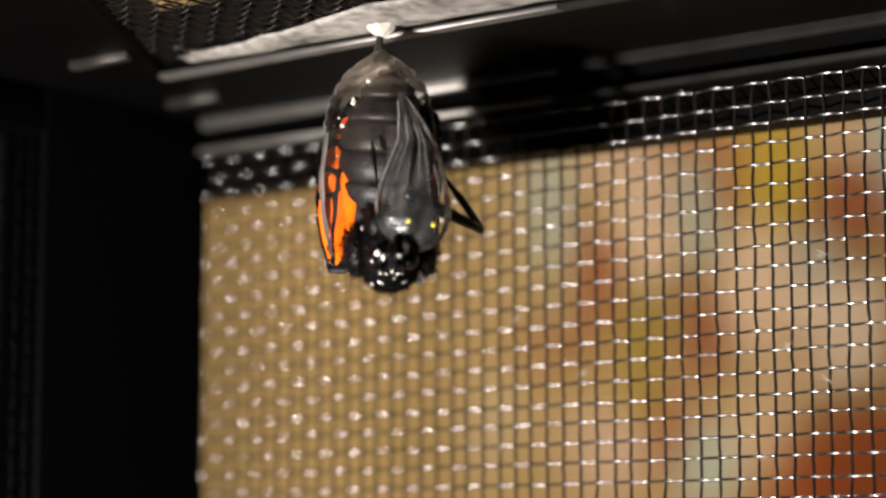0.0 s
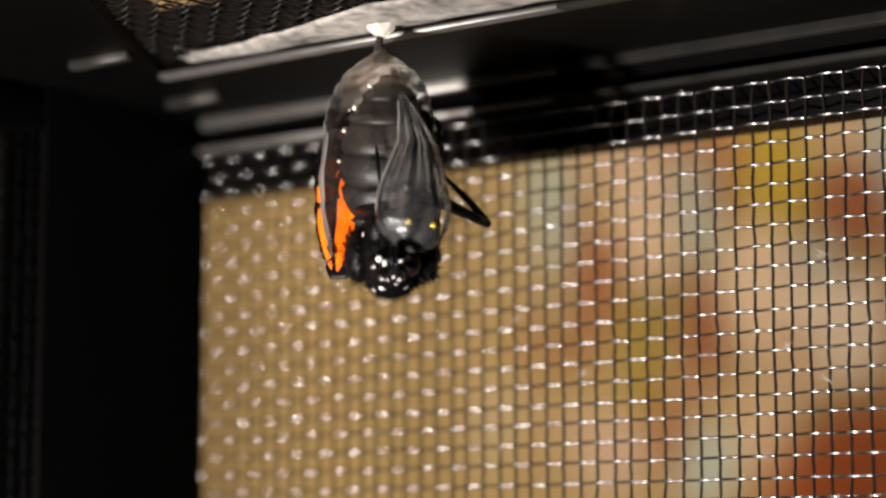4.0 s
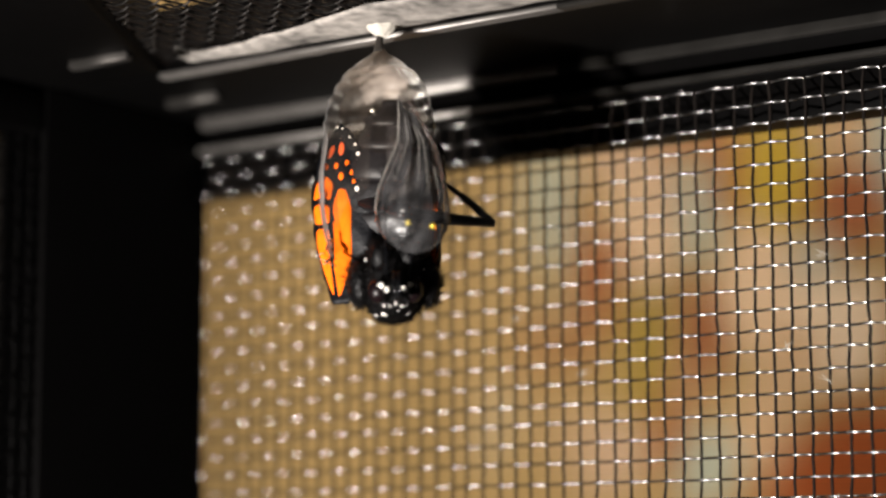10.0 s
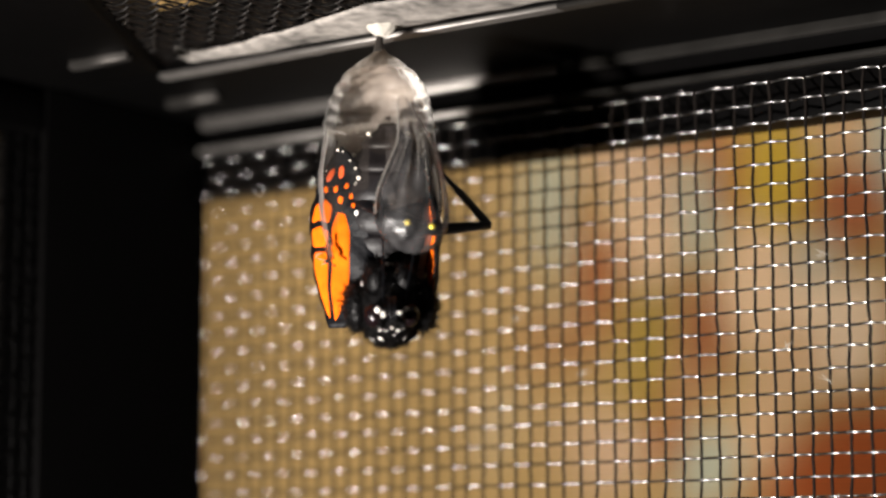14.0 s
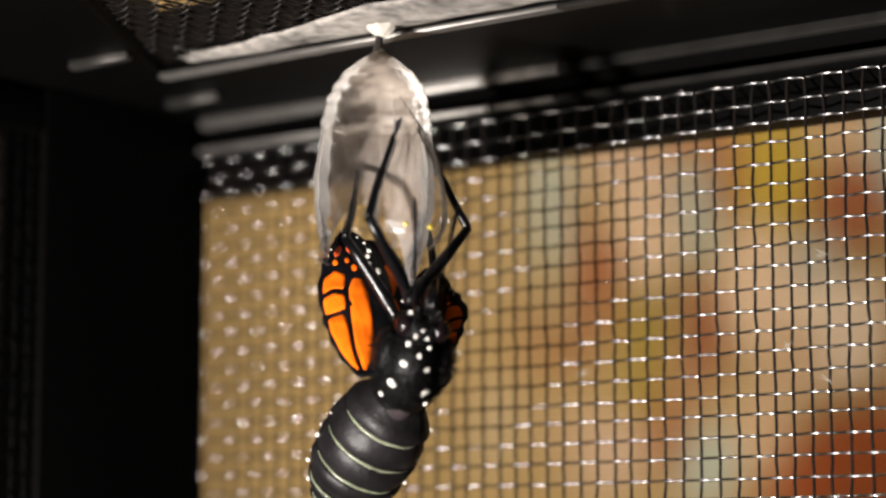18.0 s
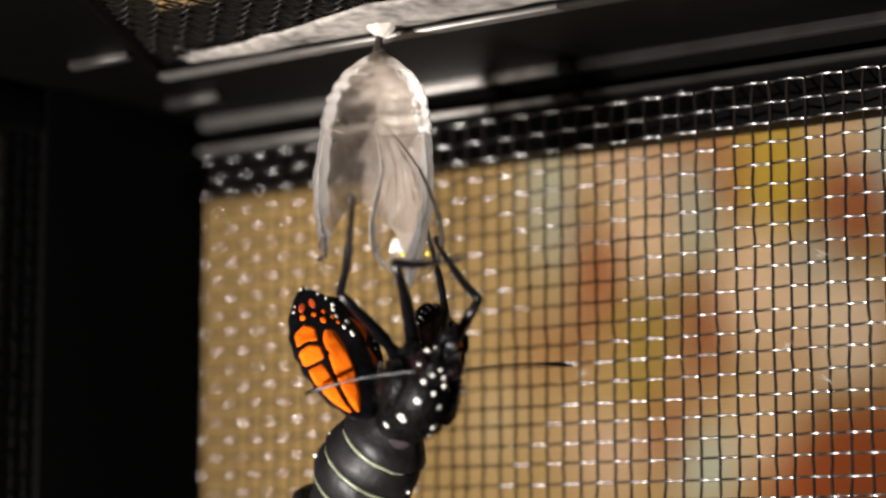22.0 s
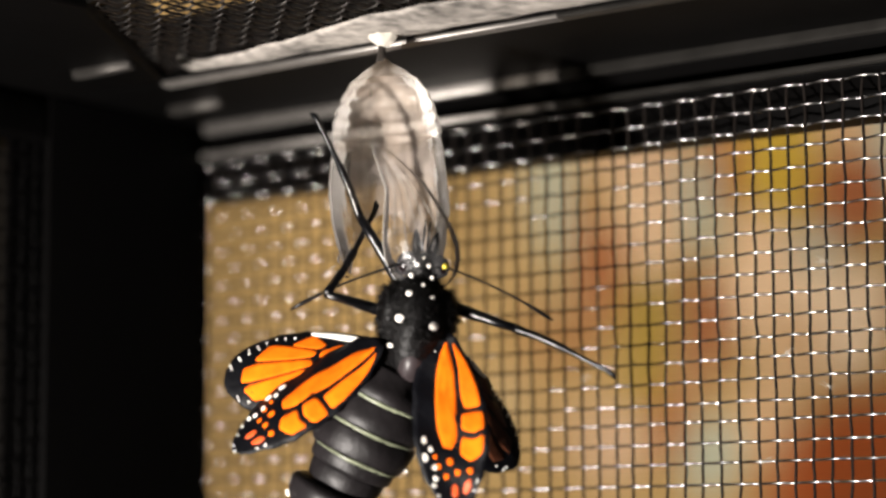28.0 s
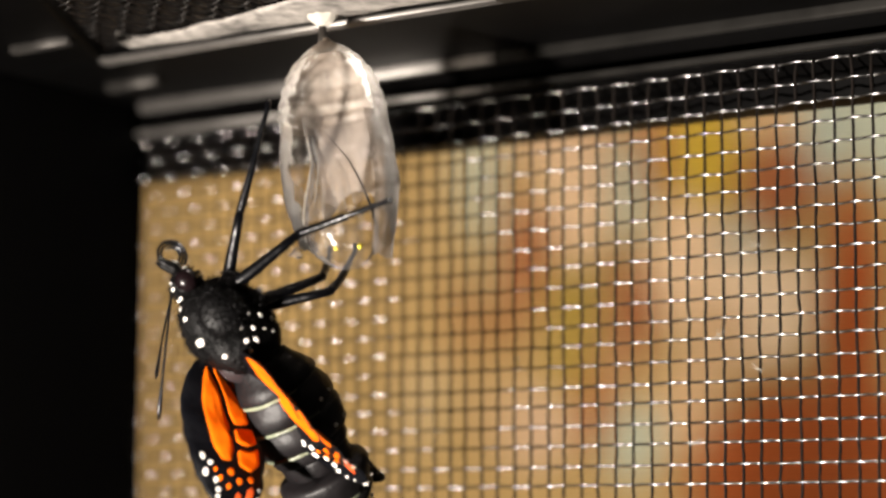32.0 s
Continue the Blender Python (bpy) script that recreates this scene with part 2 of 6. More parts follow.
def sweep(bm, section, length0, length1):
    """Sweep a closed (y, z) section along x."""
    a = [bm.verts.new((length0, y, z)) for y, z in section]
    b = [bm.verts.new((length1, y, z)) for y, z in section]
    n = len(section)
    for i in range(n):
        bm.faces.new((a[i], a[(i + 1) % n], b[(i + 1) % n], b[i]))
    bm.faces.new(a[::-1])
    bm.faces.new(b)
    bmesh.ops.recalc_face_normals(bm, faces=bm.faces)


def rounded(points, r, n=4):
    """A closed section with each corner rounded."""
    out = []
    k = len(points)
    for i in range(k):
        p0, p1, p2 = (Vector(points[(i + d) % k]) for d in (-1, 0, 1))
        d0, d2 = p0 - p1, p2 - p1
        rr = min(r, d0.length * 0.45, d2.length * 0.45)
        a, b = p1 + d0.normalized() * rr, p1 + d2.normalized() * rr
        for j in range(n + 1):
            f = j / n
            q = a * (1 - f) ** 2 + p1 * 2 * f * (1 - f) + b * f * f
            out.append((q.x, q.y))
    return out


def tube(bm, pts, radii, seg=8, close=True, flat=1.0):
    """A round rod along points, with a radius at each."""
    pts = [Vector(p) for p in pts]
    rings = []
    side = None
    for i, p in enumerate(pts):
        d = (pts[min(i + 1, len(pts) - 1)] - pts[max(i - 1, 0)]).normalized()
        if side is None:
            side = d.orthogonal().normalized()
        side = (side - d * side.dot(d)).normalized()
        up = d.cross(side)
        r = radii[i] if isinstance(radii, (list, tuple)) else radii
        rings.append([bm.verts.new(p + (side * math.cos(2 * math.pi * k / seg) + up * math.sin(2 * math.pi * k / seg) * flat) * r) for k in range(seg)])
    for a, b in zip(rings, rings[1:]):
        for k in range(seg):
            bm.faces.new((a[k], a[(k + 1) % seg], b[(k + 1) % seg], b[k]))
    if close:
        bm.faces.new(rings[0][::-1])
        bm.faces.new(rings[-1])
    return bm


def lathe(bm, profile, seg=24, sx=1.0, sy=1.0, wob=0.0, close=True):
    """A turned body about z: profile of (radius, z), scaled across; wob roughens it."""
    rings = []
    for r, z in profile:
        ring = []
        for k in range(seg):
            a = 2 * math.pi * k / seg
            w = 1 + wob * noise.noise(Vector((math.cos(a) * 2, math.sin(a) * 2, z * 0.8)))
            ring.append(bm.verts.new((math.cos(a) * r * sx * w, math.sin(a) * r * sy * w, z)))
        rings.append(ring)
    for a, b in zip(rings, rings[1:]):
        for k in range(seg):
            bm.faces.new((a[k], a[(k + 1) % seg], b[(k + 1) % seg], b[k]))
    if close:
        bm.faces.new(rings[0][::-1])
        bm.faces.new(rings[-1])
    bmesh.ops.recalc_face_normals(bm, faces=bm.faces)
    return bm


def ball(bm, c, rx, ry, rz, u=12, v=8, turn=None):
    m = Matrix.Translation(c) @ (turn.to_4x4() if turn else Matrix()) @ Matrix.Diagonal((rx, ry, rz, 1))
    bmesh.ops.create_uvsphere(bm, u_segments=u, v_segments=v, radius=1, matrix=m)
    return bm


# ---- the cage: x along its back wall, y out through the back wall, z up ----
CAGE = pose(47 * MM, 0, 0, 0, 0, -36.87)
LEFT_X = -101.5


def cage_thing(name, label, category="cage frame"):
    ob = thing(name, label, category, kind="structure")
    ob.matrix_basis = CAGE
    return ob


# Rails of the back wall: stepped metal section with rounded lips.
back_frame = cage_thing("back_wall_frame", "black lacquered metal frame rails of the cage's back wall")
bm = bmesh.new()
sweep(bm, rounded([(3.6, 17.0), (9, 17.0), (9, 22.2), (-0.6, 22.2), (3.6, 19.6)], 0.3), -123, 150)
part("lower_lip", bm, M_FRAME, back_frame)
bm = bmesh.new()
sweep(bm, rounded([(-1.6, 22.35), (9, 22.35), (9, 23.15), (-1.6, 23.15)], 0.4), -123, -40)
part("ridge", bm, M_BEAD_LIT, back_frame)
# From here rightwards the ridge's shadow is painted by the darker metal.
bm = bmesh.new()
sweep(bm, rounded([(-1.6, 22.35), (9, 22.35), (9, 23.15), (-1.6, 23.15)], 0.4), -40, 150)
part("ridge", bm, M_BEAD_SHADED, back_frame)
bm = bmesh.new()
sweep(bm, rounded([(3.0, 23.3), (9, 23.3), (9, 27.0), (-0.6, 27.0), (-0.6, 26.2)], 0.3), -123, 150)
part("upper_lip", bm, M_FRAME, back_frame)
bm = bmesh.new()
sweep(bm, rounded([(0.9, -330), (9, -330), (9, 17.0), (0.9, 17.0)], 0.5), -123, -111.5)
part("corner_post", bm, M_FRAME, back_frame)
bm = bmesh.new()
sweep(bm, rounded([(0.9, -330), (9, -330), (9, 17.0), (0.9, 17.0)], 0.5), 140, 150)
part("far_post", bm, M_FRAME, back_frame)
bm = bmesh.new()
sweep(bm, rounded([(0.9, -345), (9, -345), (9, -330), (0.9, -330)], 0.5), -123, 150)
part("bottom_rail", bm, M_FRAME, back_frame)

# Rails of the roof, seen from below.
roof_frame = cage_thing("roof_frame", "black lacquered metal frame rails of the cage's roof")
bm = bmesh.new()
sweep(bm, rounded([(-27.3, 27.1), (9, 27.1), (9, 36), (-27.3, 36)], 1.0), LEFT_X - 8, 150)
part("back_rail", bm, M_FRAME, roof_frame)
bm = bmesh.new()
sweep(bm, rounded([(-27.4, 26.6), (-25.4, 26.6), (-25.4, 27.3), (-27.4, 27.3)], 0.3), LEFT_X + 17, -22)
part("bead", bm, M_BEAD_LIT, roof_frame)
# Right run of the bead, darkened in colour to stand for shade.
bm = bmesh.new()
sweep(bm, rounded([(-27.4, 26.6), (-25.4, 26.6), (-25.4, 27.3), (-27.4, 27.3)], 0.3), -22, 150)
part("bead", bm, M_BEAD_SHADED, roof_frame)
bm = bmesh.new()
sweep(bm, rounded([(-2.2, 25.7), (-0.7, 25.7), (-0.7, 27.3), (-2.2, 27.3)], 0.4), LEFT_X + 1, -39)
part("inner_bead", bm, M_BEAD_LIT, roof_frame)
# The inner bead's shaded right run, likewise by colour.
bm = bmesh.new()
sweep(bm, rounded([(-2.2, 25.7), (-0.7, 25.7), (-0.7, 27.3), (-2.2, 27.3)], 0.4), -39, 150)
part("inner_bead", bm, M_BEAD_SHADED, roof_frame)


def slab(bm, outline, z0, z1, bevel=0.0):
    a = [bm.verts.new((x, y, z0)) for x, y in outline]
    b = [bm.verts.new((x, y, z1)) for x, y in outline]
    n = len(outline)
    for i in range(n):
        bm.faces.new((a[i], a[(i + 1) % n], b[(i + 1) % n], b[i]))
    bm.faces.new(a[::-1])
    bm.faces.new(b)
    bmesh.ops.recalc_face_normals(bm, faces=bm.faces)
    if bevel:
        bmesh.ops.bevel(bm, geom=list(bm.edges), offset=bevel, segments=3, affect="EDGES", profile=0.5)


bm = bmesh.new()
slab(bm, [(-109, -27.4), (-84, -27.4), (-63, -62), (-63, -290), (-109, -290)], 27.0, 36, 0.8)
part("side_rail", bm, M_FRAME, roof_frame)
for x0, x1, y in ((-88, -78.2, -39.4), (-95, -86, -14.3)):
    bm = bmesh.new()
    sweep(bm, rounded([(y - 0.8, 26.0), (y + 0.8, 26.0), (y + 0.8, 27.3), (y - 0.8, 27.3)], 0.35), x0, x1)
    part("clip", bm, M_CLIP, roof_frame)
bm = bmesh.new()
slab(bm, [(140, -27.4), (150, -27.4), (150, -290), (140, -290)], 27.1, 36, 0.8)
part("far_rail", bm, M_FRAME, roof_frame)
bm = bmesh.new()
slab(bm, [(-109, -290.2), (150, -290.2), (150, -300), (-109, -300)], 27.1, 36, 0.8)
part("front_rail", bm, M_FRAME, roof_frame)

# A ragged felt hem along the roof mesh.
hem = cage_thing("roof_mesh_hem", "pale grey frayed felt hem along the roof mesh", "hem")
bm = bmesh.new()
path = [Vector((140, -29.6, 0))] + [Vector((140 - 4 * i, -29.6, 0)) for i in range(1, 53)]
path = path[:-1] + [Vector((-73.5, -30.2, 0)), Vector((-75.5, -32.0, 0))] + [Vector((-74.5 + 2.4 * i, -35.0 - 4.0 * i, 0)) for i in range(1)]
rows = []
for i, p in enumerate(path):
    d = (path[min(i + 1, len(path) - 1)] - path[max(i - 1, 0)]).normalized()
    side = Vector((d.y, -d.x, 0))
    ring = []
    for k in range(9):
        f = k / 8 * 2 - 1
        w = max(1.8, 5.6 - 0.45 * max(0, i - 45)) + 1.2 * noise.noise(p * 0.3)
        h = 27.25 - 0.6 * (1 - f * f) + 0.3 * noise.noise(Vector((p.x * 1.3, p.y * 1.3, f * 3)))
        ring.append(bm.verts.new((*(p + side * (f - 0.78) * w)[:2], h)))
    top = bm.verts.new((p.x, p.y, 28.2))
    rows.append(ring + [top])
for a, b in zip(rows, rows[1:]):
    for k in range(10):
        bm.faces.new((a[k], a[(k + 1) % 10], b[(k + 1) % 10], b[k]))
bmesh.ops.recalc_face_normals(bm, faces=bm.faces)
part("hem_strip", bm, M_HEM, hem)

# Left wall of the cage.
left_frame = cage_thing("left_wall_frame", "black lacquered metal frame of the cage's left wall")
bm = bmesh.new()
slab(bm, [(-109.5, -31), (LEFT_X, -31), (LEFT_X, 0.6), (-109.5, 0.6)], -330, 26.9, 0.2)
part("corner_stile", bm, M_FRAME, left_frame)
bm = bmesh.new()
slab(bm, [(-109.5, -31.2), (LEFT_X, -31.2), (LEFT_X, -300), (-109.5, -300)], 20.5, 26.9, 0.8)
part("top_rail", bm, M_FRAME, left_frame)
bm = bmesh.new()
slab(bm, [(-109.5, -290), (LEFT_X, -290), (LEFT_X, -300), (-109.5, -300)], -330, 20.3, 0.8)
part("front_stile", bm, M_FRAME, left_frame)
bm = bmesh.new()
slab(bm, [(-109.5, 9), (150, 9), (150, -300), (-109.5, -300)], -352, -345.2, 0.8)
tray = cage_thing("cage_floor", "black metal floor tray of the cage")
part("tray", bm, M_FRAME, tray)

# Woven wire: each wire bends over and under those that cross it.
PITCH = 2.5


def wire_mesh(name, n_cells, phase, radius, amp, mat, per=8, seg=6, sway=0.0, seed=0):
    """A crimped wire along x from 0, n_cells long, waving in y, not quite straight in z."""
    bm = bmesh.new()
    pts, n = [], n_cells * per
    for i in range(n + 1):
        x = i / per
        bend = math.tanh(1.15 * math.cos(math.pi * (x + phase))) / math.tanh(1.15)
        pts.append((x * PITCH, amp * bend, sway * noise.noise(Vector((x * 0.45, seed * 7.3, 0))) + 0.5 * sway * noise.noise(Vector((x * 1.3, seed * 3.1, 5)))))
    tube(bm, pts, radius, seg)
    me = bpy.data.meshes.new(name)
    bmesh.ops.scale(bm, vec=(MM, MM, MM), verts=bm.verts)
    bm.to_mesh(me)
    bm.free()
    me.materials.append(mat)
    me.shade_smooth()
    return me


def woven(holder, n_long, n_tall, to_cage, radius=0.17, amp_weft=0.29, amp_warp=0.05, per=12, weft_mat=None, warp_mat=None):
    """A woven panel: wefts along its length, warps across it; to_cage maps (length, out, height) axes."""
    weft = [wire_mesh("wire", n_long, k % 2, radius, amp_weft, weft_mat or M_WIRE, per, 6, 0.06, k) for k in range(6)]
    warp = [wire_mesh("wire", n_tall, k % 2, radius * 1.1, amp_warp, warp_mat or M_WARP, 4, 6, 0.22, k + 20) for k in range(6)]
    for j in range(n_tall + 1):
        tilt = random.uniform(-0.06, 0.06)
        shared("wire", weft[j % 2 + 2 * random.randrange(3)], holder, to_cage @ pose(0, 0, (j * PITCH + random.uniform(-0.10, 0.10)) * MM, random.uniform(-2.5, 2.5), tilt, 0))
    for i in range(n_long + 1):
        shared("wire", warp[(i + 1) % 2 + 2 * random.randrange(3)], holder, to_cage @ pose((i * PITCH + random.uniform(-0.10, 0.10)) * MM, 0, 0, 0, -90 + random.uniform(-0.1, 0.1), 0))


back_mesh = cage_thing("back_wall_mesh", "woven black wire mesh of the cage's back wall", "wire mesh")
woven(back_mesh, 66, 41, pose(-107.3 * MM, 0, -82.5 * MM + 0.00125))
for x, z in ((-36.5, -12.6), (-7.6, -10.9), (-2.6, -15.0), (-10.9, -23.6), (-46.5, -4.9), (-2.8, -0.3)):
    for k in range(3):
        bm = bmesh.new()
        a = random.uniform(0, 6.28)
        c, q = math.cos(a), math.sin(a)
        tube(bm, [(x - 1.1 * c, -0.5, z - 0.8 * q), (x + 0.3 * q, -0.62, z + 0.3 * c), (x + 1.3 * c, -0.45, z + 0.7 * q)], [0.02, 0.035, 0.015], 4)
        part("lint", bm, M_SILK, back_mesh, "pale lint fibre caught on the mesh")
left_mesh = cage_thing("left_wall_mesh", "woven black wire mesh of the cage's left wall", "wire mesh")
woven(left_mesh, 50, 41, pose((LEFT_X - 1) * MM, -30 * MM, -82 * MM, 0, 0, -90), per=4, weft_mat=M_FRAME, warp_mat=M_FRAME)
roof_mesh = cage_thing("roof_mesh", "woven black wire mesh of the cage's roof", "wire mesh")
woven(roof_mesh, 80, 44, pose(-90 * MM, -27 * MM, 28.4 * MM, 90, 0, 0), per=6, weft_mat=M_DULL)

# ---- the room beyond ----
room = thing("room", "plain dim room walls round the cage", "room", kind="structure")
for o, z0, z1 in (([(-1500, -1500), (1500, -1500), (1500, -1480), (-1500, -1480)], -900, 1500),
                  ([(-1500, 1000), (1500, 1000), (1500, 1020), (-1500, 1020)], -900, 1500),
                  ([(-1520, -1500), (-1500, -1500), (-1500, 1020), (-1520, 1020)], -900, 1500),
                  ([(1500, -1500), (1520, -1500), (1520, 1020), (1500, 1020)], -900, 1500)):
    b2 = bmesh.new()
    slab(b2, o, z0, z1)
    part("room_wall", b2, M_ROOM, room, smooth=False)
bm = bmesh.new()
slab(bm, [(-1520, -1500), (1520, -1500), (1520, 1020), (-1520, 1020)], 1500, 1520)
tagged(part("ceiling", bm, M_ROOM, smooth=False), "plain painted room ceiling", "ceiling", kind="structure")
bm = bmesh.new()
slab(bm, [(-1520, -1500), (1520, -1500), (1520, 1020), (-1520, 1020)], -920, -900)
tagged(part("floor", bm, M_ROOM, smooth=False), "plain dim room floor", "floor", kind="structure")
# Table under the cage.
table = thing("table", "plain dark table under the cage", "table")
bm = bmesh.new()
slab(bm, [(-420, -330), (480, -330), (480, 380), (-420, 380)], -384, -353, 3)
part("tabletop", bm, M_ROOM, table)
for x, y in ((-400, -310), (440, -310), (-400, 340), (440, 340)):
    bm = bmesh.new()
    slab(bm, [(x, y), (x + 40, y), (x + 40, y + 40), (x, y + 40)], -899.5, -384, 2)
    part("leg", bm, M_ROOM, table)

# The printed curtain that hangs behind the cage.
curtain = thing("curtain", "tan curtain with a yellow, rust and pale green floral print", "curtain")
curtain.matrix_basis = pose(0, 520 * MM, 0)
bm = bmesh.new()
nx, nz = 64, 12
grid = [[bm.verts.new((-115 + 480 * i / nx, 5 * math.sin(i * 0.62) + 2.5 * math.sin(i * 0.27 + 1), -890 + 2300 * j / nz)) for i in range(nx + 1)] for j in range(nz + 1)]
back = [[bm.verts.new((v.co.x, v.co.y + 1.0, v.co.z)) for v in r] for r in grid]
for g, flip in ((grid, 0), (back, 1)):
    for j in range(nz):
        for i in range(nx):
            q = (g[j][i], g[j][i + 1], g[j + 1][i + 1], g[j + 1][i])
            bm.faces.new(q[::-1] if flip else q)
part("cloth", bm, M_CLOTH, curtain)
bm = bmesh.new()
tube(bm, [(-130, 0, 1416), (385, 0, 1416)], 9, 12)
part("curtain_rod", bm, M_FRAME, curtain)

# ---- the chrysalis ----
HANG = Vector((-7.2, 0.0, 27.0))

button = thing("silk_button", "white silk pad on the roof mesh that holds the chrysalis", "silk pad")
button.matrix_basis = pose(*(HANG * MM))
bm = bmesh.new()
lathe(bm, [(0.3, -1.8), (0.9, -1.4), (1.3, -0.8), (1.7, 0.0), (2.0, 0.9)], 24, 1.15, 0.9, 0.4)
part("pad", bm, M_SILK, button)
for k in range(9):
    bm = bmesh.new()
    a = k * 0.7
    tube(bm, [(0.5 * math.cos(a), 0.5 * math.sin(a), -0.3), (1.7 * math.cos(a), 1.5 * math.sin(a), 0.6), (2.3 * math.cos(a), 1.9 * math.sin(a), 1.2)], [0.12, 0.09, 0.05], 5)
    part("silk_strand", bm, M_SILK, button)

# Radius of the empty skin at a height below its hanging point.
SKIN = [(-2.6, 0.35), (-3.6, 0.75), (-4.6, 2.2), (-5.8, 3.7), (-7.4, 4.9), (-9.2, 5.7), (-11.5, 6.3), (-14.5, 6.7), (-18.0, 7.0), (-22.0, 7.0), (-25.5, 6.4), (-28.0, 5.7), (-30.0, 5.2), (-32.5, 4.8)]


def skin_radius(z):
    for (z0, r0), (z1, r1) in zip(SKIN, SKIN[1:]):
        if z1 <= z <= z0:
            f = (z0 - z) / (z0 - z1)
            return r0 + (r1 - r0) * f
    return SKIN[-1][1]


chrysalis = thing("chrysalis_skin", "clear papery empty chrysalis skin hanging from a silk pad", "chrysalis")
chrysalis.matrix_basis = pose(*(HANG * MM))
bm = bmesh.new()
tube(bm, [(0, 0, -0.6), (-0.25, 0, -1.6), (-0.35, 0, -2.6), (-0.3, 0, -3.6), (-0.2, 0, -4.4)], [0.35, 0.42, 0.5, 0.75, 1.5], 12)
part("stalk", bm, M_STALK, chrysalis, "black shiny stalk")


def skin_sheet(bm, a0, a1, z_top, z_low, na, nz, sx=1.0, sy=0.92, ragged=0.8, wrinkle=0.22, rings=True):
    """A wrinkled sheet of the skin between two angles; z_low(angle) is its torn lower edge."""
    grid = []
    for i in range(na + 1):
        a = a0 + (a1 - a0) * i / na
        low = z_low(a) + ragged * noise.noise(Vector((a * 4, 3.1, 0)))
        col = []
        for j in range(nz + 1):
            z = z_top + (low - z_top) * j / nz
            r = skin_radius(z)
            w = wrinkle * noise.noise(Vector((math.cos(a) * 2.2, math.sin(a) * 2.2, z * 0.30))) + 0.12 * noise.noise(Vector((math.cos(a) * 6, math.sin(a) * 6, z * 0.9)))
            if rings and z > -12.5:
                w += 0.20 * abs(math.sin((z + 4) * 2.1 + 0.25 * math.sin(a * 2)))
            r += w * min(1.0, r / 3)
            col.append(bm.verts.new((math.cos(a) * r * sx - 0.2, math.sin(a) * r * sy, z)))
        grid.append(col)
    for c, d in zip(grid, grid[1:]):
        for j in range(nz):
            bm.faces.new((c[j], d[j], d[j + 1], c[j + 1]))
    bmesh.ops.recalc_face_normals(bm, faces=bm.faces)


# The camera's side is -y (angle -90 degrees). The upper part goes all round, the lower part is torn open in front.
def front_edge(a):
    d = math.degrees(a)
    f = max(0.0, math.sin((d - 190) / 155 * math.pi))
    return -13.5 - 3.2 * f ** 2 + 0.3 * math.sin(d * 0.2) * f


bm = bmesh.new()
skin_sheet(bm, radians(190), radians(345), -3.3, front_edge, 64, 48, ragged=0.0)
part("front_skin", bm, M_FRONT, chrysalis, "wrinkled beige front skin, clearer downwards")
bm = bmesh.new()
skin_sheet(bm, radians(-15), radians(190), -3.3, lambda a: -13.5, 64, 44, ragged=0.0)
part("upper_back_skin", bm, M_SHELL, chrysalis)


def back_edge(a):
    """Two hanging sides with a torn notch between them."""
    long = -29.6 - 1.4 * math.cos(max(0.0, min(math.pi, a)))
    return long + 8.5 * max(0.0, math.sin((a - radians(30)) / radians(135) * math.pi)) ** 1.5 if radians(30) < a < radians(165) else long


bm = bmesh.new()
skin_sheet(bm, radians(-28), radians(140), -13.5, back_edge, 42, 26, rings=False)
part("back_skin", bm, M_SHELL, chrysalis)
bm = bmesh.new()
skin_sheet(bm, radians(140), radians(205), -13.5, back_edge, 18, 26, rings=False)
part("side_skin", bm, M_SIDE, chrysalis, "clear wet torn side strip")
bm = bmesh.new()
skin_sheet(bm, radians(205), radians(262), -13.5, lambda a: -21 - 8.0 * max(0.0, (radians(250) - a)), 16, 22, rings=False)
part("wing_case", bm, M_CASE, chrysalis, "clear wet wing case at the torn side")
bm = bmesh.new()
skin_sheet(bm, radians(278), radians(338), -13.5, lambda a: -23.0 - 2.5 * math.cos((a - radians(308)) * 2), 20, 22, rings=False)
part("right_case", bm, M_LOBE, chrysalis, "clear milky wing case at the right side")
# A curled shred at the torn edge.
bm = bmesh.new()
tube(bm, [(-5.6, -1.8, -26.0), (-6.0, -2.2, -27.3), (-5.4, -2.6, -28.4), (-6.1, -2.9, -28.9), (-5.0, -2.8, -29.4)], [0.35, 0.5, 0.42, 0.5, 0.2], 7, flat=0.35)
part("shred", bm, M_FLAP, chrysalis)
bm = bmesh.new()
tube(bm, [(-6.6 - 0.8 * math.sin(i * 0.55) - 0.03 * i, -0.5 - 0.4 * math.cos(i * 0.6), -27.6 - 0.12 * i) for i in range(12)], 0.05, 5)
part("thread", bm, M_SEAM, chrysalis, "thin curled thread")

# The leg-and-face case: a clear pear-shaped flap hinged near the top. Rows: height, middle, half width.
FLAP = [(0.0, -1.3, 0.4), (-2.8, 0.1, 1.4), (-5.7, 1.3, 2.3), (-9.5, 1.6, 3.6), (-11.6, 1.7, 4.15), (-13.5, 1.8, 4.35), (-15.2, 1.9, 4.1), (-16.4, 2.0, 3.5), (-17.4, 2.1, 2.5), (-18.0, 2.15, 1.4), (-18.3, 2.2, 0.4)]
flap_hinge = Vector((1.9, -6.0, -9.3))


def flap_row(z):
    for (z0, c0, w0), (z1, c1, w1) in zip(FLAP, FLAP[1:]):
        if z1 <= z <= z0:
            f = (z0 - z) / (z0 - z1)
            return c0 + (c1 - c0) * f, w0 + (w1 - w0) * f
    return FLAP[-1][1:]


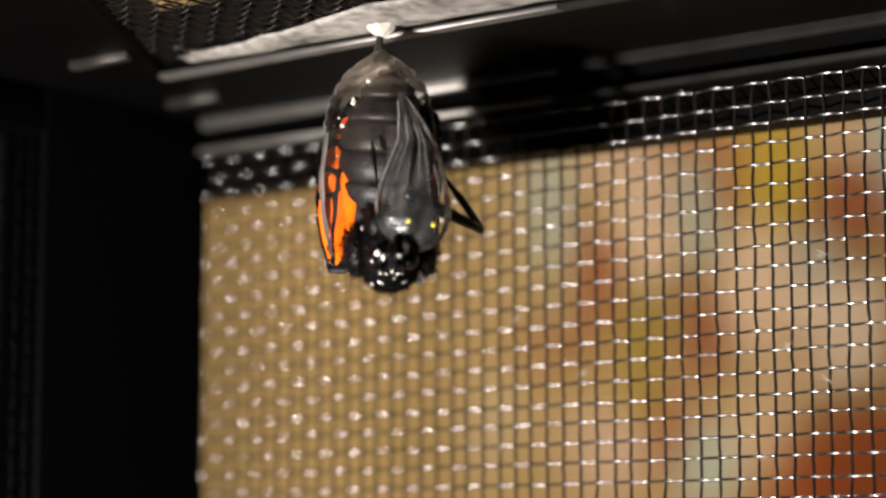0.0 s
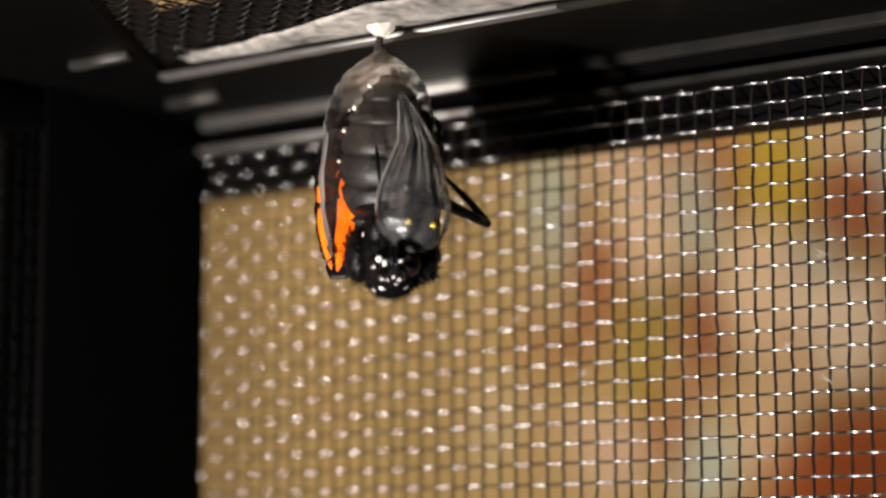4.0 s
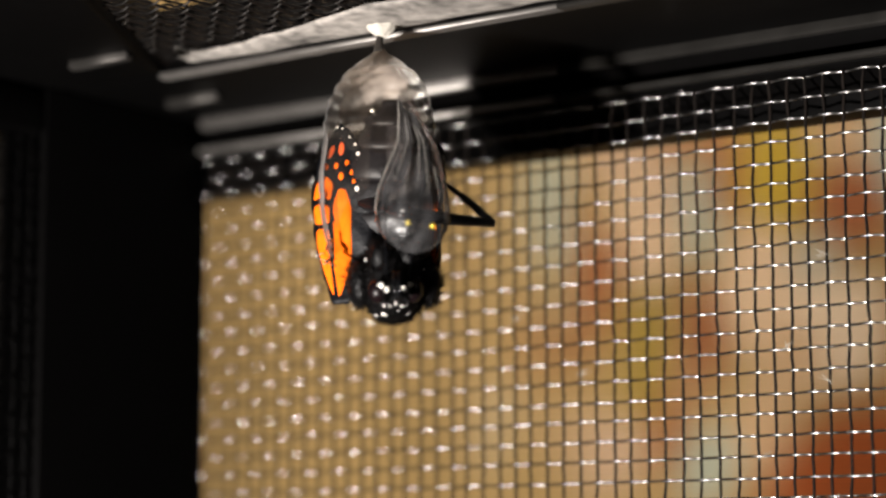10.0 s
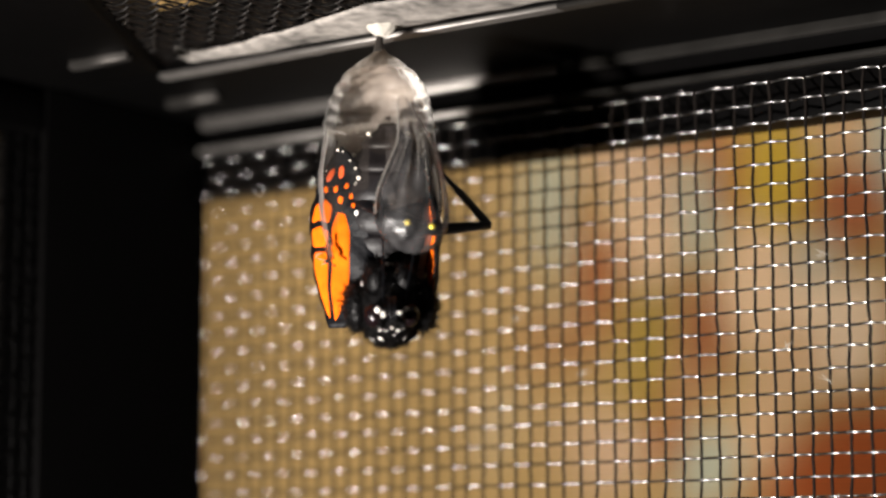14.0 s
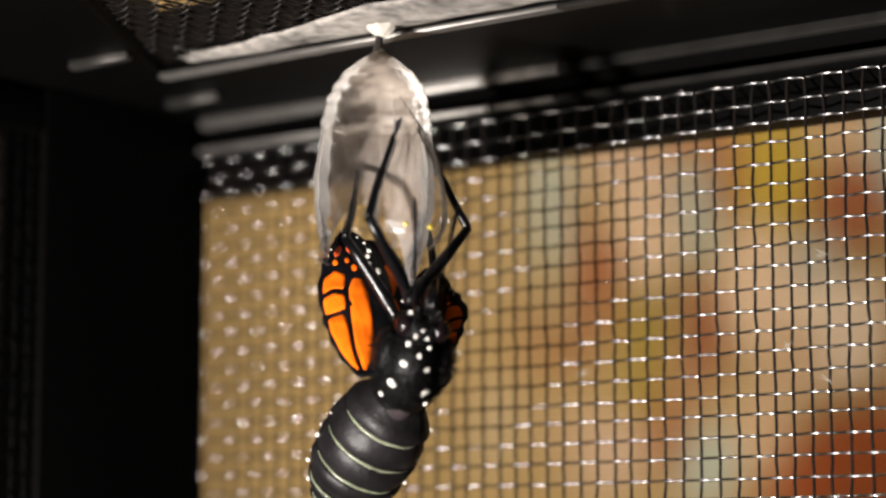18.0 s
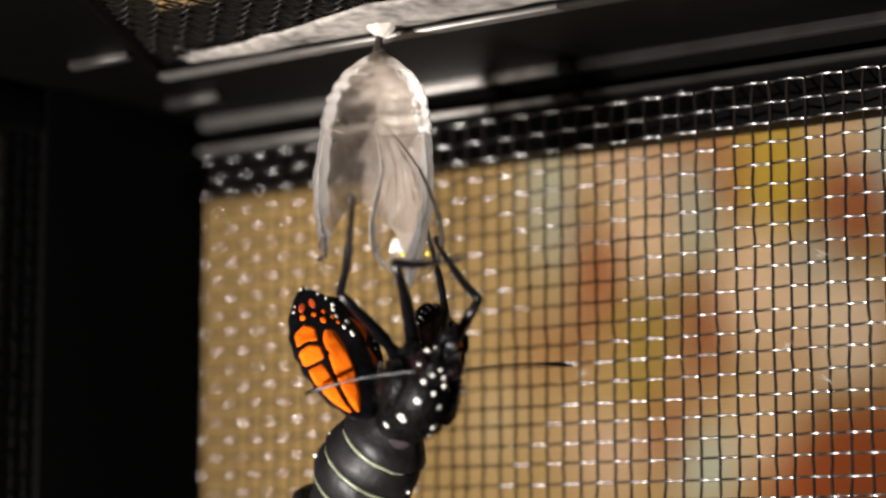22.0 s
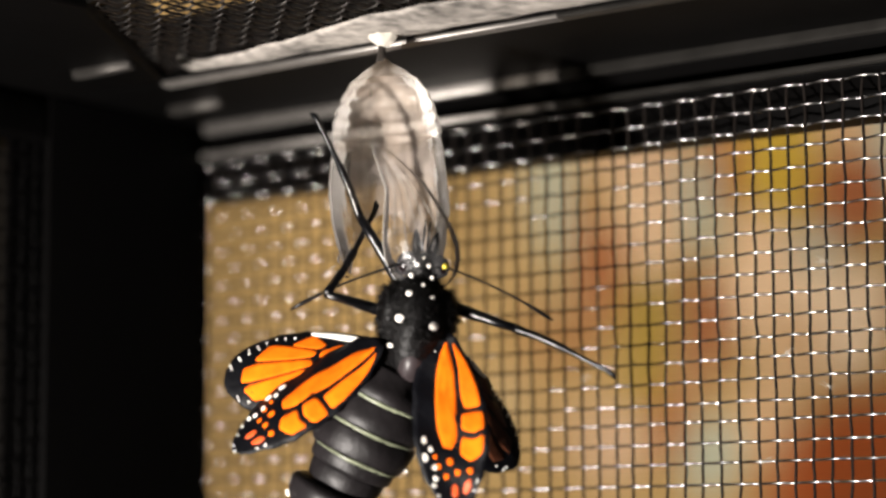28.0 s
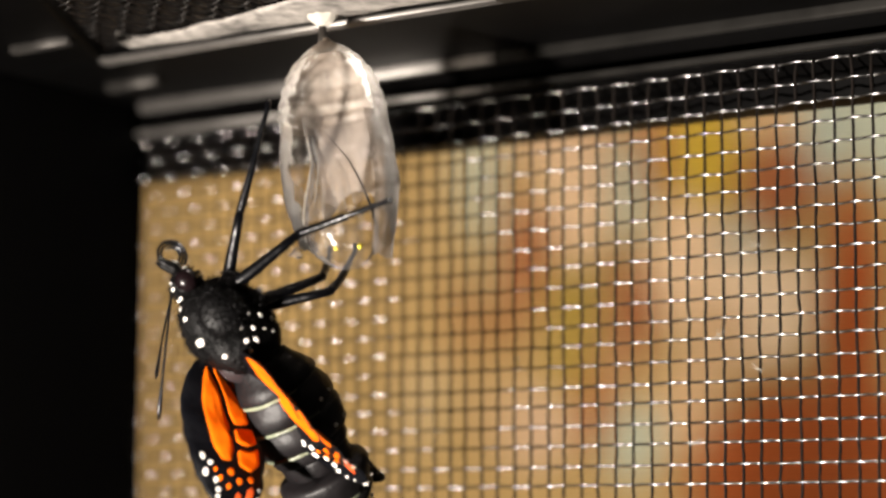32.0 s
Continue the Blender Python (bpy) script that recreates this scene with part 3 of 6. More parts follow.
bm = bmesh.new()
na, nz = 72, 70
cols = []
for i in range(na + 1):
    a = radians(-200) + radians(220) * i / na
    col = []
    for j in range(nz + 1):
        z = -18.3 * (1 - (1 - j / nz) ** 1.3)
        c, r = flap_row(z)
        upper = max(0.0, min(1.0, (z + 14.5) / 7))
        facing = max(0.0, -math.sin(a)) ** 0.7
        pleat = 0.15 * upper * facing * math.sin(a * 9 + 0.5 * math.sin(z * 0.4)) + 0.05 * upper * facing * math.sin(a * 17 + 1)
        r *= 1 + pleat + 0.05 * noise.noise(Vector((math.cos(a) * 2, math.sin(a) * 2, z * 0.35)))
        rim = 0.25 * max(0.0, math.sin(a) * 1.0) * r
        col.append(bm.verts.new((c + math.cos(a) * r - math.copysign(rim, math.cos(a)), math.sin(a) * r * 0.75, z)))
    cols.append(col)
for c, d in zip(cols, cols[1:]):
    for j in range(nz):
        bm.faces.new((c[j], d[j], d[j + 1], c[j + 1]))
bmesh.ops.recalc_face_normals(bm, faces=bm.faces)
flap = part("face_case", bm, M_FLAP, chrysalis, "clear pear-shaped face case with pale ribs")
flap.matrix_basis = pose(*(flap_hinge * MM))
# Thickened bright rim down each side of the case.
for s_ in (-1,):
    bm = bmesh.new()
    rim = []
    for j in range(20):
        z = -0.6 - 14.0 * j / 19
        c, r = flap_row(z)
        rim.append((c + s_ * r * 0.99, -0.25 * r, z))
    tube(bm, rim, [0.03] + [0.08] * 18 + [0.02], 6)
    part("rim", bm, M_SEAM, flap, "pale thickened rim")
for k, f in enumerate((-0.62, -0.3, 0.05, 0.36, 0.66)):
    bm = bmesh.new()
    line = []
    for j in range(12):
        z = -2.6 - 0.4 * k % 1.3 - (8.2 + 1.3 * math.sin(k * 2.1)) * j / 11
        c, r = flap_row(z)
        g = f * (0.75 + 0.25 * j / 11)
        line.append((c + g * r, -0.75 * r * 1.06 * math.sqrt(1 - g * g) - 0.06, z))
    tube(bm, line, [0.02, 0.05] + [0.055] * 6 + [0.05, 0.04, 0.03, 0.012], 5)
    part("rib", bm, M_SEAM, flap, "pale rib")
for x in (1.4, 4.2):
    bm = bmesh.new()
    ball(bm, (x, -2.75, -15.4), 0.34, 0.24, 0.34, 10, 7)
    part("gold_spot", bm, M_GOLD, flap, "small gold spot")

# ---- the butterfly: x to its side, -y its back, z towards its head ----
butterfly = thing("butterfly", "black and orange butterfly with white spots coming out of its chrysalis", "butterfly")


def hairs(bm, centre, rx, ry, rz, count, length, keep):
    for _ in range(count):
        n = Vector((random.gauss(0, 1), random.gauss(0, 1), random.gauss(0, 1))).normalized()
        p = Vector(centre) + Vector((n.x * rx, n.y * ry, n.z * rz))
        if not keep(p):
            continue
        d = (Vector((n.x / rx, n.y / ry, n.z / rz)).normalized() + Vector((random.gauss(0, .35), random.gauss(0, .35), random.gauss(0, .35) - 0.5))).normalized()
        s = d.orthogonal().normalized() * 0.075
        u = d.cross(s)
        ln = length * random.uniform(0.6, 1.4)
        b = [bm.verts.new(p + s), bm.verts.new(p - s * 0.5 + u * 0.87), bm.verts.new(p - s * 0.5 - u * 0.87)]
        tip = bm.verts.new(p + d * ln)
        for k in range(3):
            bm.faces.new((b[k], b[(k + 1) % 3], tip))


bm = bmesh.new()
lathe(bm, [(0.6, -6.1), (2.8, -5.7), (3.9, -4.3), (4.4, -2.2), (4.5, 0.0), (4.3, 2.0), (3.8, 3.8), (2.9, 5.1), (1.7, 5.8), (0.5, 6.1)], 32, 0.82, 1.04, 0.06)
part("thorax", bm, M_BODY, butterfly, "black hairy thorax")
bm = bmesh.new()
hairs(bm, (0, 0, 0), 3.6, 4.55, 5.9, 7000, 0.95, lambda p: p.y > -2.6 or p.z > -0.5)
tagged(part("fur", bm, M_HAIR, butterfly, "short black hair"), kind="stuff")
bm = bmesh.new()
ball(bm, (0, -1.7, -3.4), 2.0, 2.9, 3.0, 24, 16)
part("back_plate", bm, M_SCUTUM, butterfly, "bare shiny grey back plate")


def surface_spot(name, x, y, z, rx, ry, rz, size, tall, parent, mat):
    """A raised white spot on an egg-shaped body, facing outwards at a direction."""
    d = Vector((x, y, z)).normalized()
    k = 1 / math.sqrt((d.x / rx) ** 2 + (d.y / ry) ** 2 + (d.z / rz) ** 2)
    p = d * k
    n = Vector((p.x / rx ** 2, p.y / ry ** 2, p.z / rz ** 2)).normalized()
    bm = bmesh.new()
    ball(bm, p, size, tall, 0.22, 12, 6, n.to_track_quat("Z", "Y").to_matrix())
    return part(name, bm, mat, parent)


for x, y, z, s, t in ((-1.1, -2.8, 4.1, 0.46, 0.4), (1.4, -2.8, 3.9, 0.44, 0.36), (-1.7, -3.4, 1.4, 0.66, 0.5), (1.8, -3.4, 1.0, 0.7, 0.52), (-2.4, -2.9, -1.6, 0.42, 0.3), (2.4, -2.9, -1.8, 0.36, 0.3), (0.3, -2.2, 5.2, 0.22, 0.3),
                      (-3.6, -1.8, 2.2, 0.45, 0.7), (3.6, -1.8, 2.0, 0.45, 0.7)):
    surface_spot("white_spot", x, y, z, 3.85, 4.75, 6.3, s, t, butterfly, M_WHITE)
for k in range(22):
    for sx in (-1, 1):
        a = radians(-15 + 115 * ((k * 0.618) % 1.0))
        z = -4.4 + 7.0 * (k / 21)
        size = random.uniform(0.14, 0.36)
        surface_spot("white_spot", sx * math.cos(a) * 4, math.sin(a) * 3.6, z, 3.95, 5.05, 6.5, size, size * random.uniform(0.8, 1.6), butterfly, M_WHITE)

# Wing bases at the sides.
wing_bases = []
for sx in (-1, 1):
    bm = bmesh.new()
    ball(bm, (sx * 3.0, 0.3, 1.6), 1.7, 2.9, 3.1, 20, 14)
    hairs(bm, (sx * 3.0, 0.3, 1.6), 1.7, 2.9, 3.1, 500, 0.8, lambda p: abs(p.x) > 2.8)
    wing_bases.append(part("wing_base", bm, M_BODY, butterfly))

# Leg bases on the underside.
for x, z in ((-1.6, 3.2), (1.6, 3.2), (-1.7, 0.2), (1.7, 0.2)):
    bm = bmesh.new()
    ball(bm, (x, 3.4, z), 1.3, 1.9, 1.6, 16, 10)
    hairs(bm, (x, 3.4, z), 1.3, 1.9, 1.6, 160, 0.9, lambda p: p.y > 3.0)
    part("leg_base", bm, M_BODY, butterfly)

# Head.
head = part("head", ball(bmesh.new(), (0, 0.2, 7.0), 2.0, 1.8, 1.7, 20, 14), M_BODY, butterfly, "black head with white dots")
for sx in (-1, 1):
    part("eye", ball(bmesh.new(), (sx * 1.95, 0.3, 7.3), 1.15, 1.35, 1.35, 20, 14), M_EYE, head, "round dark brown eye")
    bm = bmesh.new()
    tube(bm, [(sx * 0.7, 0.6, 8.2), (sx * 1.0, 0.5, 9.4), (sx * 1.15, 0.1, 10.6), (sx * 1.3, -0.2, 11.4)], [0.45, 0.6, 0.45, 0.1], 8)
    part("palp", bm, M_BODY, head)
    bm = bmesh.new()
    tube(bm, [(sx * 0.72, 1.05, 8.6), (sx * 0.95, 1.05, 9.6), (sx * 1.05, 0.8, 10.2)], [0.1, 0.34, 0.08], 8)
    part("palp_stripe", bm, M_WHITE, head, "white stripe")
bm = bmesh.new()
hairs(bm, (0, 0.2, 7.0), 2.0, 1.8, 1.7, 500, 0.7, lambda p: abs(p.x) < 1.5)
tagged(part("head_fur", bm, M_HAIR, head, "short black hair"), kind="stuff")
for x, y, z, s in ((-0.65, -1.3, 7.6, 0.26), (0.65, -1.3, 7.6, 0.28), (0, -0.9, 8.35, 0.16), (-1.2, -1.55, 6.3, 0.30), (1.2, -1.55, 6.3, 0.22), (-1.6, 1.2, 8.3, 0.36), (1.6, 1.2, 8.3, 0.30), (-0.5, 1.0, 8.4, 0.14), (0.5, 1.0, 8.5, 0.17)):
    part("white_dot", ball(bmesh.new(), (x, y, z), s, s, s, 10, 8), M_WHITE, head)
# Coiled tongue in two strands.
for sx in (-1, 1):
    bm = bmesh.new()
    pts = []
    for i in range(40):
        a = i / 39 * 5 * math.pi
        r = 1.9 - 1.0 * i / 39
        pts.append((sx * 0.28, 1.5 + r * math.sin(a) * 0.9, 9.0 + 1.6 - r * math.cos(a)))
    tube(bm, pts, [0.15] * 36 + [0.13, 0.11, 0.09, 0.06], 6)
    part("tongue", bm, M_LEG, head, "thin coiled black tongue")

# Abdomen: rings that swell and taper, with pale folds between; its own space starts at its joint and runs along -z.
BELLY = [3.6, 5.4, 5.95, 5.8, 4.8, 3.3]
abdomen = part("abdomen", lathe(bmesh.new(), [(1.5, 1.5), (2.6, 0.4), (2.6, -1.0), (1.2, -1.6)], 20), M_BODY, butterfly, "swollen black ringed abdomen")
tail = []
z = -0.4
for k, r in enumerate(BELLY):
    h = 3.6 if k < 4 else 2.6
    r1 = BELLY[k + 1] if k + 1 < len(BELLY) else 1.2
    bm = bmesh.new()
    lathe(bm, [(r * 0.86, z + 0.25), (r * 0.96, z - 0.05), (r * 1.0, z - 0.5), ((r + r1) / 2 * 1.03, z - h * 0.5), (r1 * 1.01, z - h + 0.5), (r1 * 0.96, z - h + 0.1), (r1 * 0.86, z - h - 0.15)], 32, 1.0, 0.95, 0.06)
    ring = part("ring", bm, M_BELLY, abdomen)
    bm = bmesh.new()
    span = radians(58 + 16 * ((k * 0.618) % 1))
    arc = [-math.pi / 2 + span * (i / 20 - 1) for i in range(41)]
    tube(bm, [(math.cos(q) * r1 * 0.97, math.sin(q) * r1 * 0.925, z - h + 0.16 * noise.noise(Vector((q * 3, k, 0)))) for q in arc], [0.04 + 0.20 * math.cos((i / 20 - 1) * 1.45) * (1 + 0.5 * noise.noise(Vector((i * 0.5, k, 3)))) for i in range(41)], 7)
    fold = part("fold", bm, M_BAND, abdomen, "pale greenish fold between rings")
    tail += [ring, fold] if k > 2 else []
    for sx in (-1, 1):
        bm = bmesh.new()
        for a in (78, 100):
            rr = (r + r1) / 2 * 1.02
            ball(bm, (sx * math.sin(radians(a)) * rr, -math.cos(radians(a)) * rr * 0.95, z - h + 1.0), 0.28, 0.28, 0.24, 8, 6)
        dots = part("white_dots", bm, M_WHITE, abdomen)
        tail += [dots] if k > 2 else []
    z -= h
# Inner rings that come out as the tail stretches.
for z0, r0, r1 in ((-10.6, 5.15, 5.0), (-12.9, 4.5, 4.3)):
    bm = bmesh.new()
    lathe(bm, [(r0 * 0.8, z0 + 0.4), (r0 * 0.97, z0), (r0, z0 - 0.4), (r1, z0 - 2.0), (r1 * 0.96, z0 - 2.35), (r1 * 0.8, z0 - 2.6)], 32, 1.0, 0.95, 0.03)
    part("ring", bm, M_BELLY, abdomen)

# Wings. Wing space: x towards the tip, y towards the leading edge, z through the sheet.
FORE = [(0, 1.2, -0.8), (2, 2.9, -1.9), (5, 4.1, -3.1), (9, 4.6, -3.8), (13, 4.7, -3.9), (16, 4.2, -3.1), (18.5, 3.1, -1.9), (20.3, 1.8, -0.6), (21.2, 0.7, 0.3)]
HIND = [(0, 0.8, -0.8), (2, 2.2, -2.2), (5.5, 3.7, -3.7), (9, 4.7, -4.6), (12.5, 5.0, -4.7), (15.5, 4.7, -4.0), (17.7, 3.6, -2.6), (18.9, 2.1, -1.0), (19.3, 0.9, 0.3)]


def edge_at(shape, x):
    for (x0, a0, b0), (x1, a1, b1) in zip(shape, shape[1:]):
        if x0 <= x <= x1:
            f = (x - x0) / (x1 - x0)
            f = f * f * (3 - 2 * f) * 0.35 + f * 0.65
            return a0 + (a1 - a0) * f, b0 + (b1 - b0) * f
    return shape[-1][1:]


def camber(x, y, flip):
    """A wing arched across, with slow waves along it."""
    return 0.05 * y * y + flip * (0.30 * math.sin(x * 0.33 + 0.4) + 0.12 * math.sin(x * 1.1 + y * 0.9))


def wing_plate(shape, flip):
    bm = bmesh.new()
    nx, ny = 40, 12
    end = shape[-1][0]
    sheets = []
    for side in (0.13, -0.13):
        g = []
        for i in range(nx + 1):
            x = end * (1 - (1 - i / nx) ** 1.25)
            a, b = edge_at(shape, x)
            wavy = 0.12 * math.sin(x * 2.3)
            row = []
            for j in range(ny + 1):
                y = b - wavy + (a + 0.4 * wavy - b + wavy) * j / ny
                rim = 0.35 if j in (0, ny) or i == nx else 1.0
                row.append(bm.verts.new((x, flip * y, camber(x, y, flip) + flip * side * rim)))
            g.append(row)
        sheets.append(g)
    t, u = sheets
    for i in range(nx):
        for j in range(ny):
            bm.faces.new((t[i][j], t[i + 1][j], t[i + 1][j + 1], t[i][j + 1]))
            bm.faces.new((u[i][j], u[i][j + 1], u[i + 1][j + 1], u[i + 1][j]))
        for j in (0, ny):
            bm.faces.new((t[i][j], t[i + 1][j], u[i + 1][j], u[i][j]))
    for j in range(ny):
        bm.faces.new((t[nx][j], t[nx][j + 1], u[nx][j + 1], u[nx][j]))
        bm.faces.new((t[0][j], t[0][j + 1], u[0][j + 1], u[0][j]))
    bmesh.ops.recalc_face_normals(bm, faces=bm.faces)
    return bm


def soften(poly, n=3):
    for _ in range(n):
        out = []
        for i in range(len(poly)):
            p, q = Vector(poly[i]), Vector(poly[(i + 1) % len(poly)])
            out += [p * 0.86 + q * 0.14, p * 0.14 + q * 0.86]
        poly = out
    return poly


def cell(poly, flip, lift=0.20):
    """A coloured cell lying on both faces of a wing."""
    bm = bmesh.new()
    poly = soften([Vector(p) for p in poly], 2)
    c = sum(poly, Vector((0, 0))) / len(poly)
    for side in (1, -1):
        rings = []
        for f in (1.02, 0.985, 0.66, 0.33):
            h = lift if f < 1.0 else 0.05
            rings.append([bm.verts.new(((c + (p - c) * f).x, flip * (c + (p - c) * f).y, camber((c + (p - c) * f).x, (c + (p - c) * f).y, flip) + flip * side * h)) for p in poly])
        mid = bm.verts.new((c.x, flip * c.y, camber(c.x, c.y, flip) + flip * side * lift))
        n = len(poly)
        for a, b in zip(rings, rings[1:]):
            for k in range(n):
                bm.faces.new((a[k], a[(k + 1) % n], b[(k + 1) % n], b[k]))
        for k in range(n):
            bm.faces.new((rings[-1][k], rings[-1][(k + 1) % n], mid))
    bmesh.ops.recalc_face_normals(bm, faces=bm.faces)
    return bm


def oval(x, y, rx, ry, turn=0):
    c, s = math.cos(radians(turn)), math.sin(radians(turn))
    return [(x + rx * math.cos(a) * c - ry * math.sin(a) * s, y + rx * math.cos(a) * s + ry * math.sin(a) * c) for a in (k * math.pi / 3 for k in range(6))]


FORE_ORANGE = [
    [(0.6, -0.1), (2.5, 0.9), (5, 1.6), (8, 1.9), (11, 2.0), (13.2, 1.5), (13.5, 0.5), (12.2, -0.2), (8, -0.5), (4, -0.6)],
    [(1.0, -0.7), (4, -1.1), (7.5, -1.05), (9.0, -1.3), (9.0, -3.2), (7, -3.1), (4, -2.3), (2, -1.4)],
    [(9.6, -0.95), (11.4, -0.75), (12.0, -2.0), (11.6, -3.4), (9.6, -3.4), (9.5, -2.0)],
    [(12.2, -0.7), (14.2, -0.3), (15.2, -1.4), (14.4, -2.9), (12.3, -3.3), (12.7, -2.0)],
    oval(14.9, 0.9, 0.5, 0.36), oval(15.3, 2.2, 0.36, 0.26), oval(16.2, 0.2, 0.42, 0.3), oval(16.5, 1.5, 0.36, 0.28), oval(16.2, -1.2, 0.42, 0.34), oval(14.2, 2.5, 0.3, 0.22)]
FORE_RUST = [oval(17.9, -0.7, 0.95, 0.42, 25), oval(18.2, 0.7, 0.85, 0.38, 5)]
FORE_WHITE = [oval(12.2, 3.5, 0.5, 0.26), oval(13.3, 2.9, 0.34, 0.24), oval(14.2, 3.6, 0.5, 0.28), oval(15.4, 2.7, 0.34, 0.24), oval(16.6, 2.7, 0.36, 0.24), oval(17.4, 2.9, 0.28, 0.2)]
HIND_ORANGE = [[(1.8, 0.5), (5, 1.9), (7.6, 1.6), (8.0, -0.8), (5, -1.4), (2, -0.6)]]
for k in range(6):
    a0, a1 = radians(78 - 27 * k - 1.8), radians(78 - 27 * (k + 1) + 1.8)
    inner, outer = 3.0, (8.6 if k in (0, 5) else 11.2 if k in (1, 4) else 12.0)
    HIND_ORANGE.append([(5.8 + r * math.cos(a) * q, 0.1 + r * 0.62 * math.sin(a) * w) for a, r, q, w in ((a0, inner, 1, 1.2), (a0, outer, 0.97, 0.74), (a1, outer, 0.97, 0.74), (a1, inner, 1, 1.2))])

def margin_dots(shape, inset, x0, step):
    dots, x = [], x0
    while x < shape[-1][0] - 0.3:
        a, b = edge_at(shape, x)
        for y in (a - inset, b + inset):
            if shape is FORE and x < 17.0:
                continue
            f = (x * 7.31 + y * 3.17) % 1.0
            if f < 0.22:
                continue
            dots.append(oval(x + 0.3 * (f - 0.6), y * (0.99 - 0.06 * f), 0.09 + 0.08 * f, 0.08 + 0.07 * f))
        x += step
    return dots


def wing(name, shape, orange, rust, white, side, cells=M_ORANGE):
    w = part(name, wing_plate(shape, side), M_WING, butterfly, "black and orange " + name + " with white dots, still small")
    for p in orange:
        part("orange_cell", cell(p, side), cells, w)
    for p in rust:
        part("rust_cell", cell(p, side), M_RUST, w)
    for p in white:
        part("white_dot", cell(p, side, 0.24), M_WHITE, w)
    return w


fore_white = FORE_WHITE + margin_dots(FORE, 0.4, 15.2, 1.1)
hind_white = margin_dots(HIND, 0.4, 10.0, 1.15) + margin_dots(HIND, 0.85, 14.5, 1.2)
forewing_l = wing("forewing", FORE, FORE_ORANGE, FORE_RUST, fore_white, 1)
forewing_r = wing("forewing", FORE, FORE_ORANGE, FORE_RUST, fore_white, -1)
PALE = [(1.6, 1.3), (3, 2.3), (5.5, 3.5), (8.2, 4.3), (8.0, 3.8), (5.6, 2.8), (3, 1.5)]
hindwing_l = wing("hindwing", HIND, HIND_ORANGE, [], hind_white, 1)
# This wing turns from the lamp; its cells are coloured as if shaded.
hindwing_r = wing("hindwing", HIND, HIND_ORANGE, [], hind_white, -1, M_ORANGE_SHADED)
for w, side in ((hindwing_l, 1), (hindwing_r, -1)):
    part("pale_edge", cell(PALE, side, 0.26), M_WHITE, w, "silvery white base of the leading edge")

# Legs: the upper limb runs along +x from its hip, the lower limb along +x from the knee with a slight bend.
UPPER, LOWER = 10.4, 13.4


def leg(name):
    bm = bmesh.new()
    tube(bm, [(-4.4, 0, -0.1), (-3.2, 0, -0.1), (-0.8, 0, 0), (0.2, 0, 0.05), (1.5, 0, 0.15), (4, 0, 0.2), (7.6, 0, 0.1), (UPPER, 0, 0)], [0.5, 0.95, 0.85, 0.62, 0.80, 0.72, 0.58, 0.52], 10)
    up = part(name, bm, M_LEG, butterfly, "thin black jointed leg")
    bm = bmesh.new()
    tube(bm, [(0, 0, 0), (0.5, 0, 0.02), (3.5, 0, 0.25), (6.4, 0, 0.2), (6.8, 0, 0.18), (9.4, 0, 0.0), (12.0, 0, -0.15), (12.9, 0, -0.3), (LOWER, 0, -0.7)], [0.50, 0.52, 0.45, 0.46, 0.34, 0.30, 0.30, 0.38, 0.15], 10)
    for k in range(16):
        x = 0.8 + 0.65 * k
        for s in (-1, 1):
            tube(bm, [(x, 0.25 * s, 0), (x + 0.35, 0.62 * s, -0.15)], [0.05, 0.015], 3)
    low = part("shin", bm, M_LEG, up)
    return up, low


leg_fl, shin_fl = leg("leg")
leg_fr, shin_fr = leg("leg")
leg_hl, shin_hl = leg("leg")
leg_hr, shin_hr = leg("leg")


def antenna():
    bm = bmesh.new()
    n = 16
    tube(bm, [(15.5 * i / n, 0, 0.9 * math.sin(i / n * 2.4)) for i in range(n + 1)], [0.14] * 12 + [0.17, 0.22, 0.27, 0.27, 0.12], 6)
    return part("antenna", bm, M_LEG, butterfly, "thin clubbed antenna")


antenna_l, antenna_r = antenna(), antenna()


# ---- what moves ----


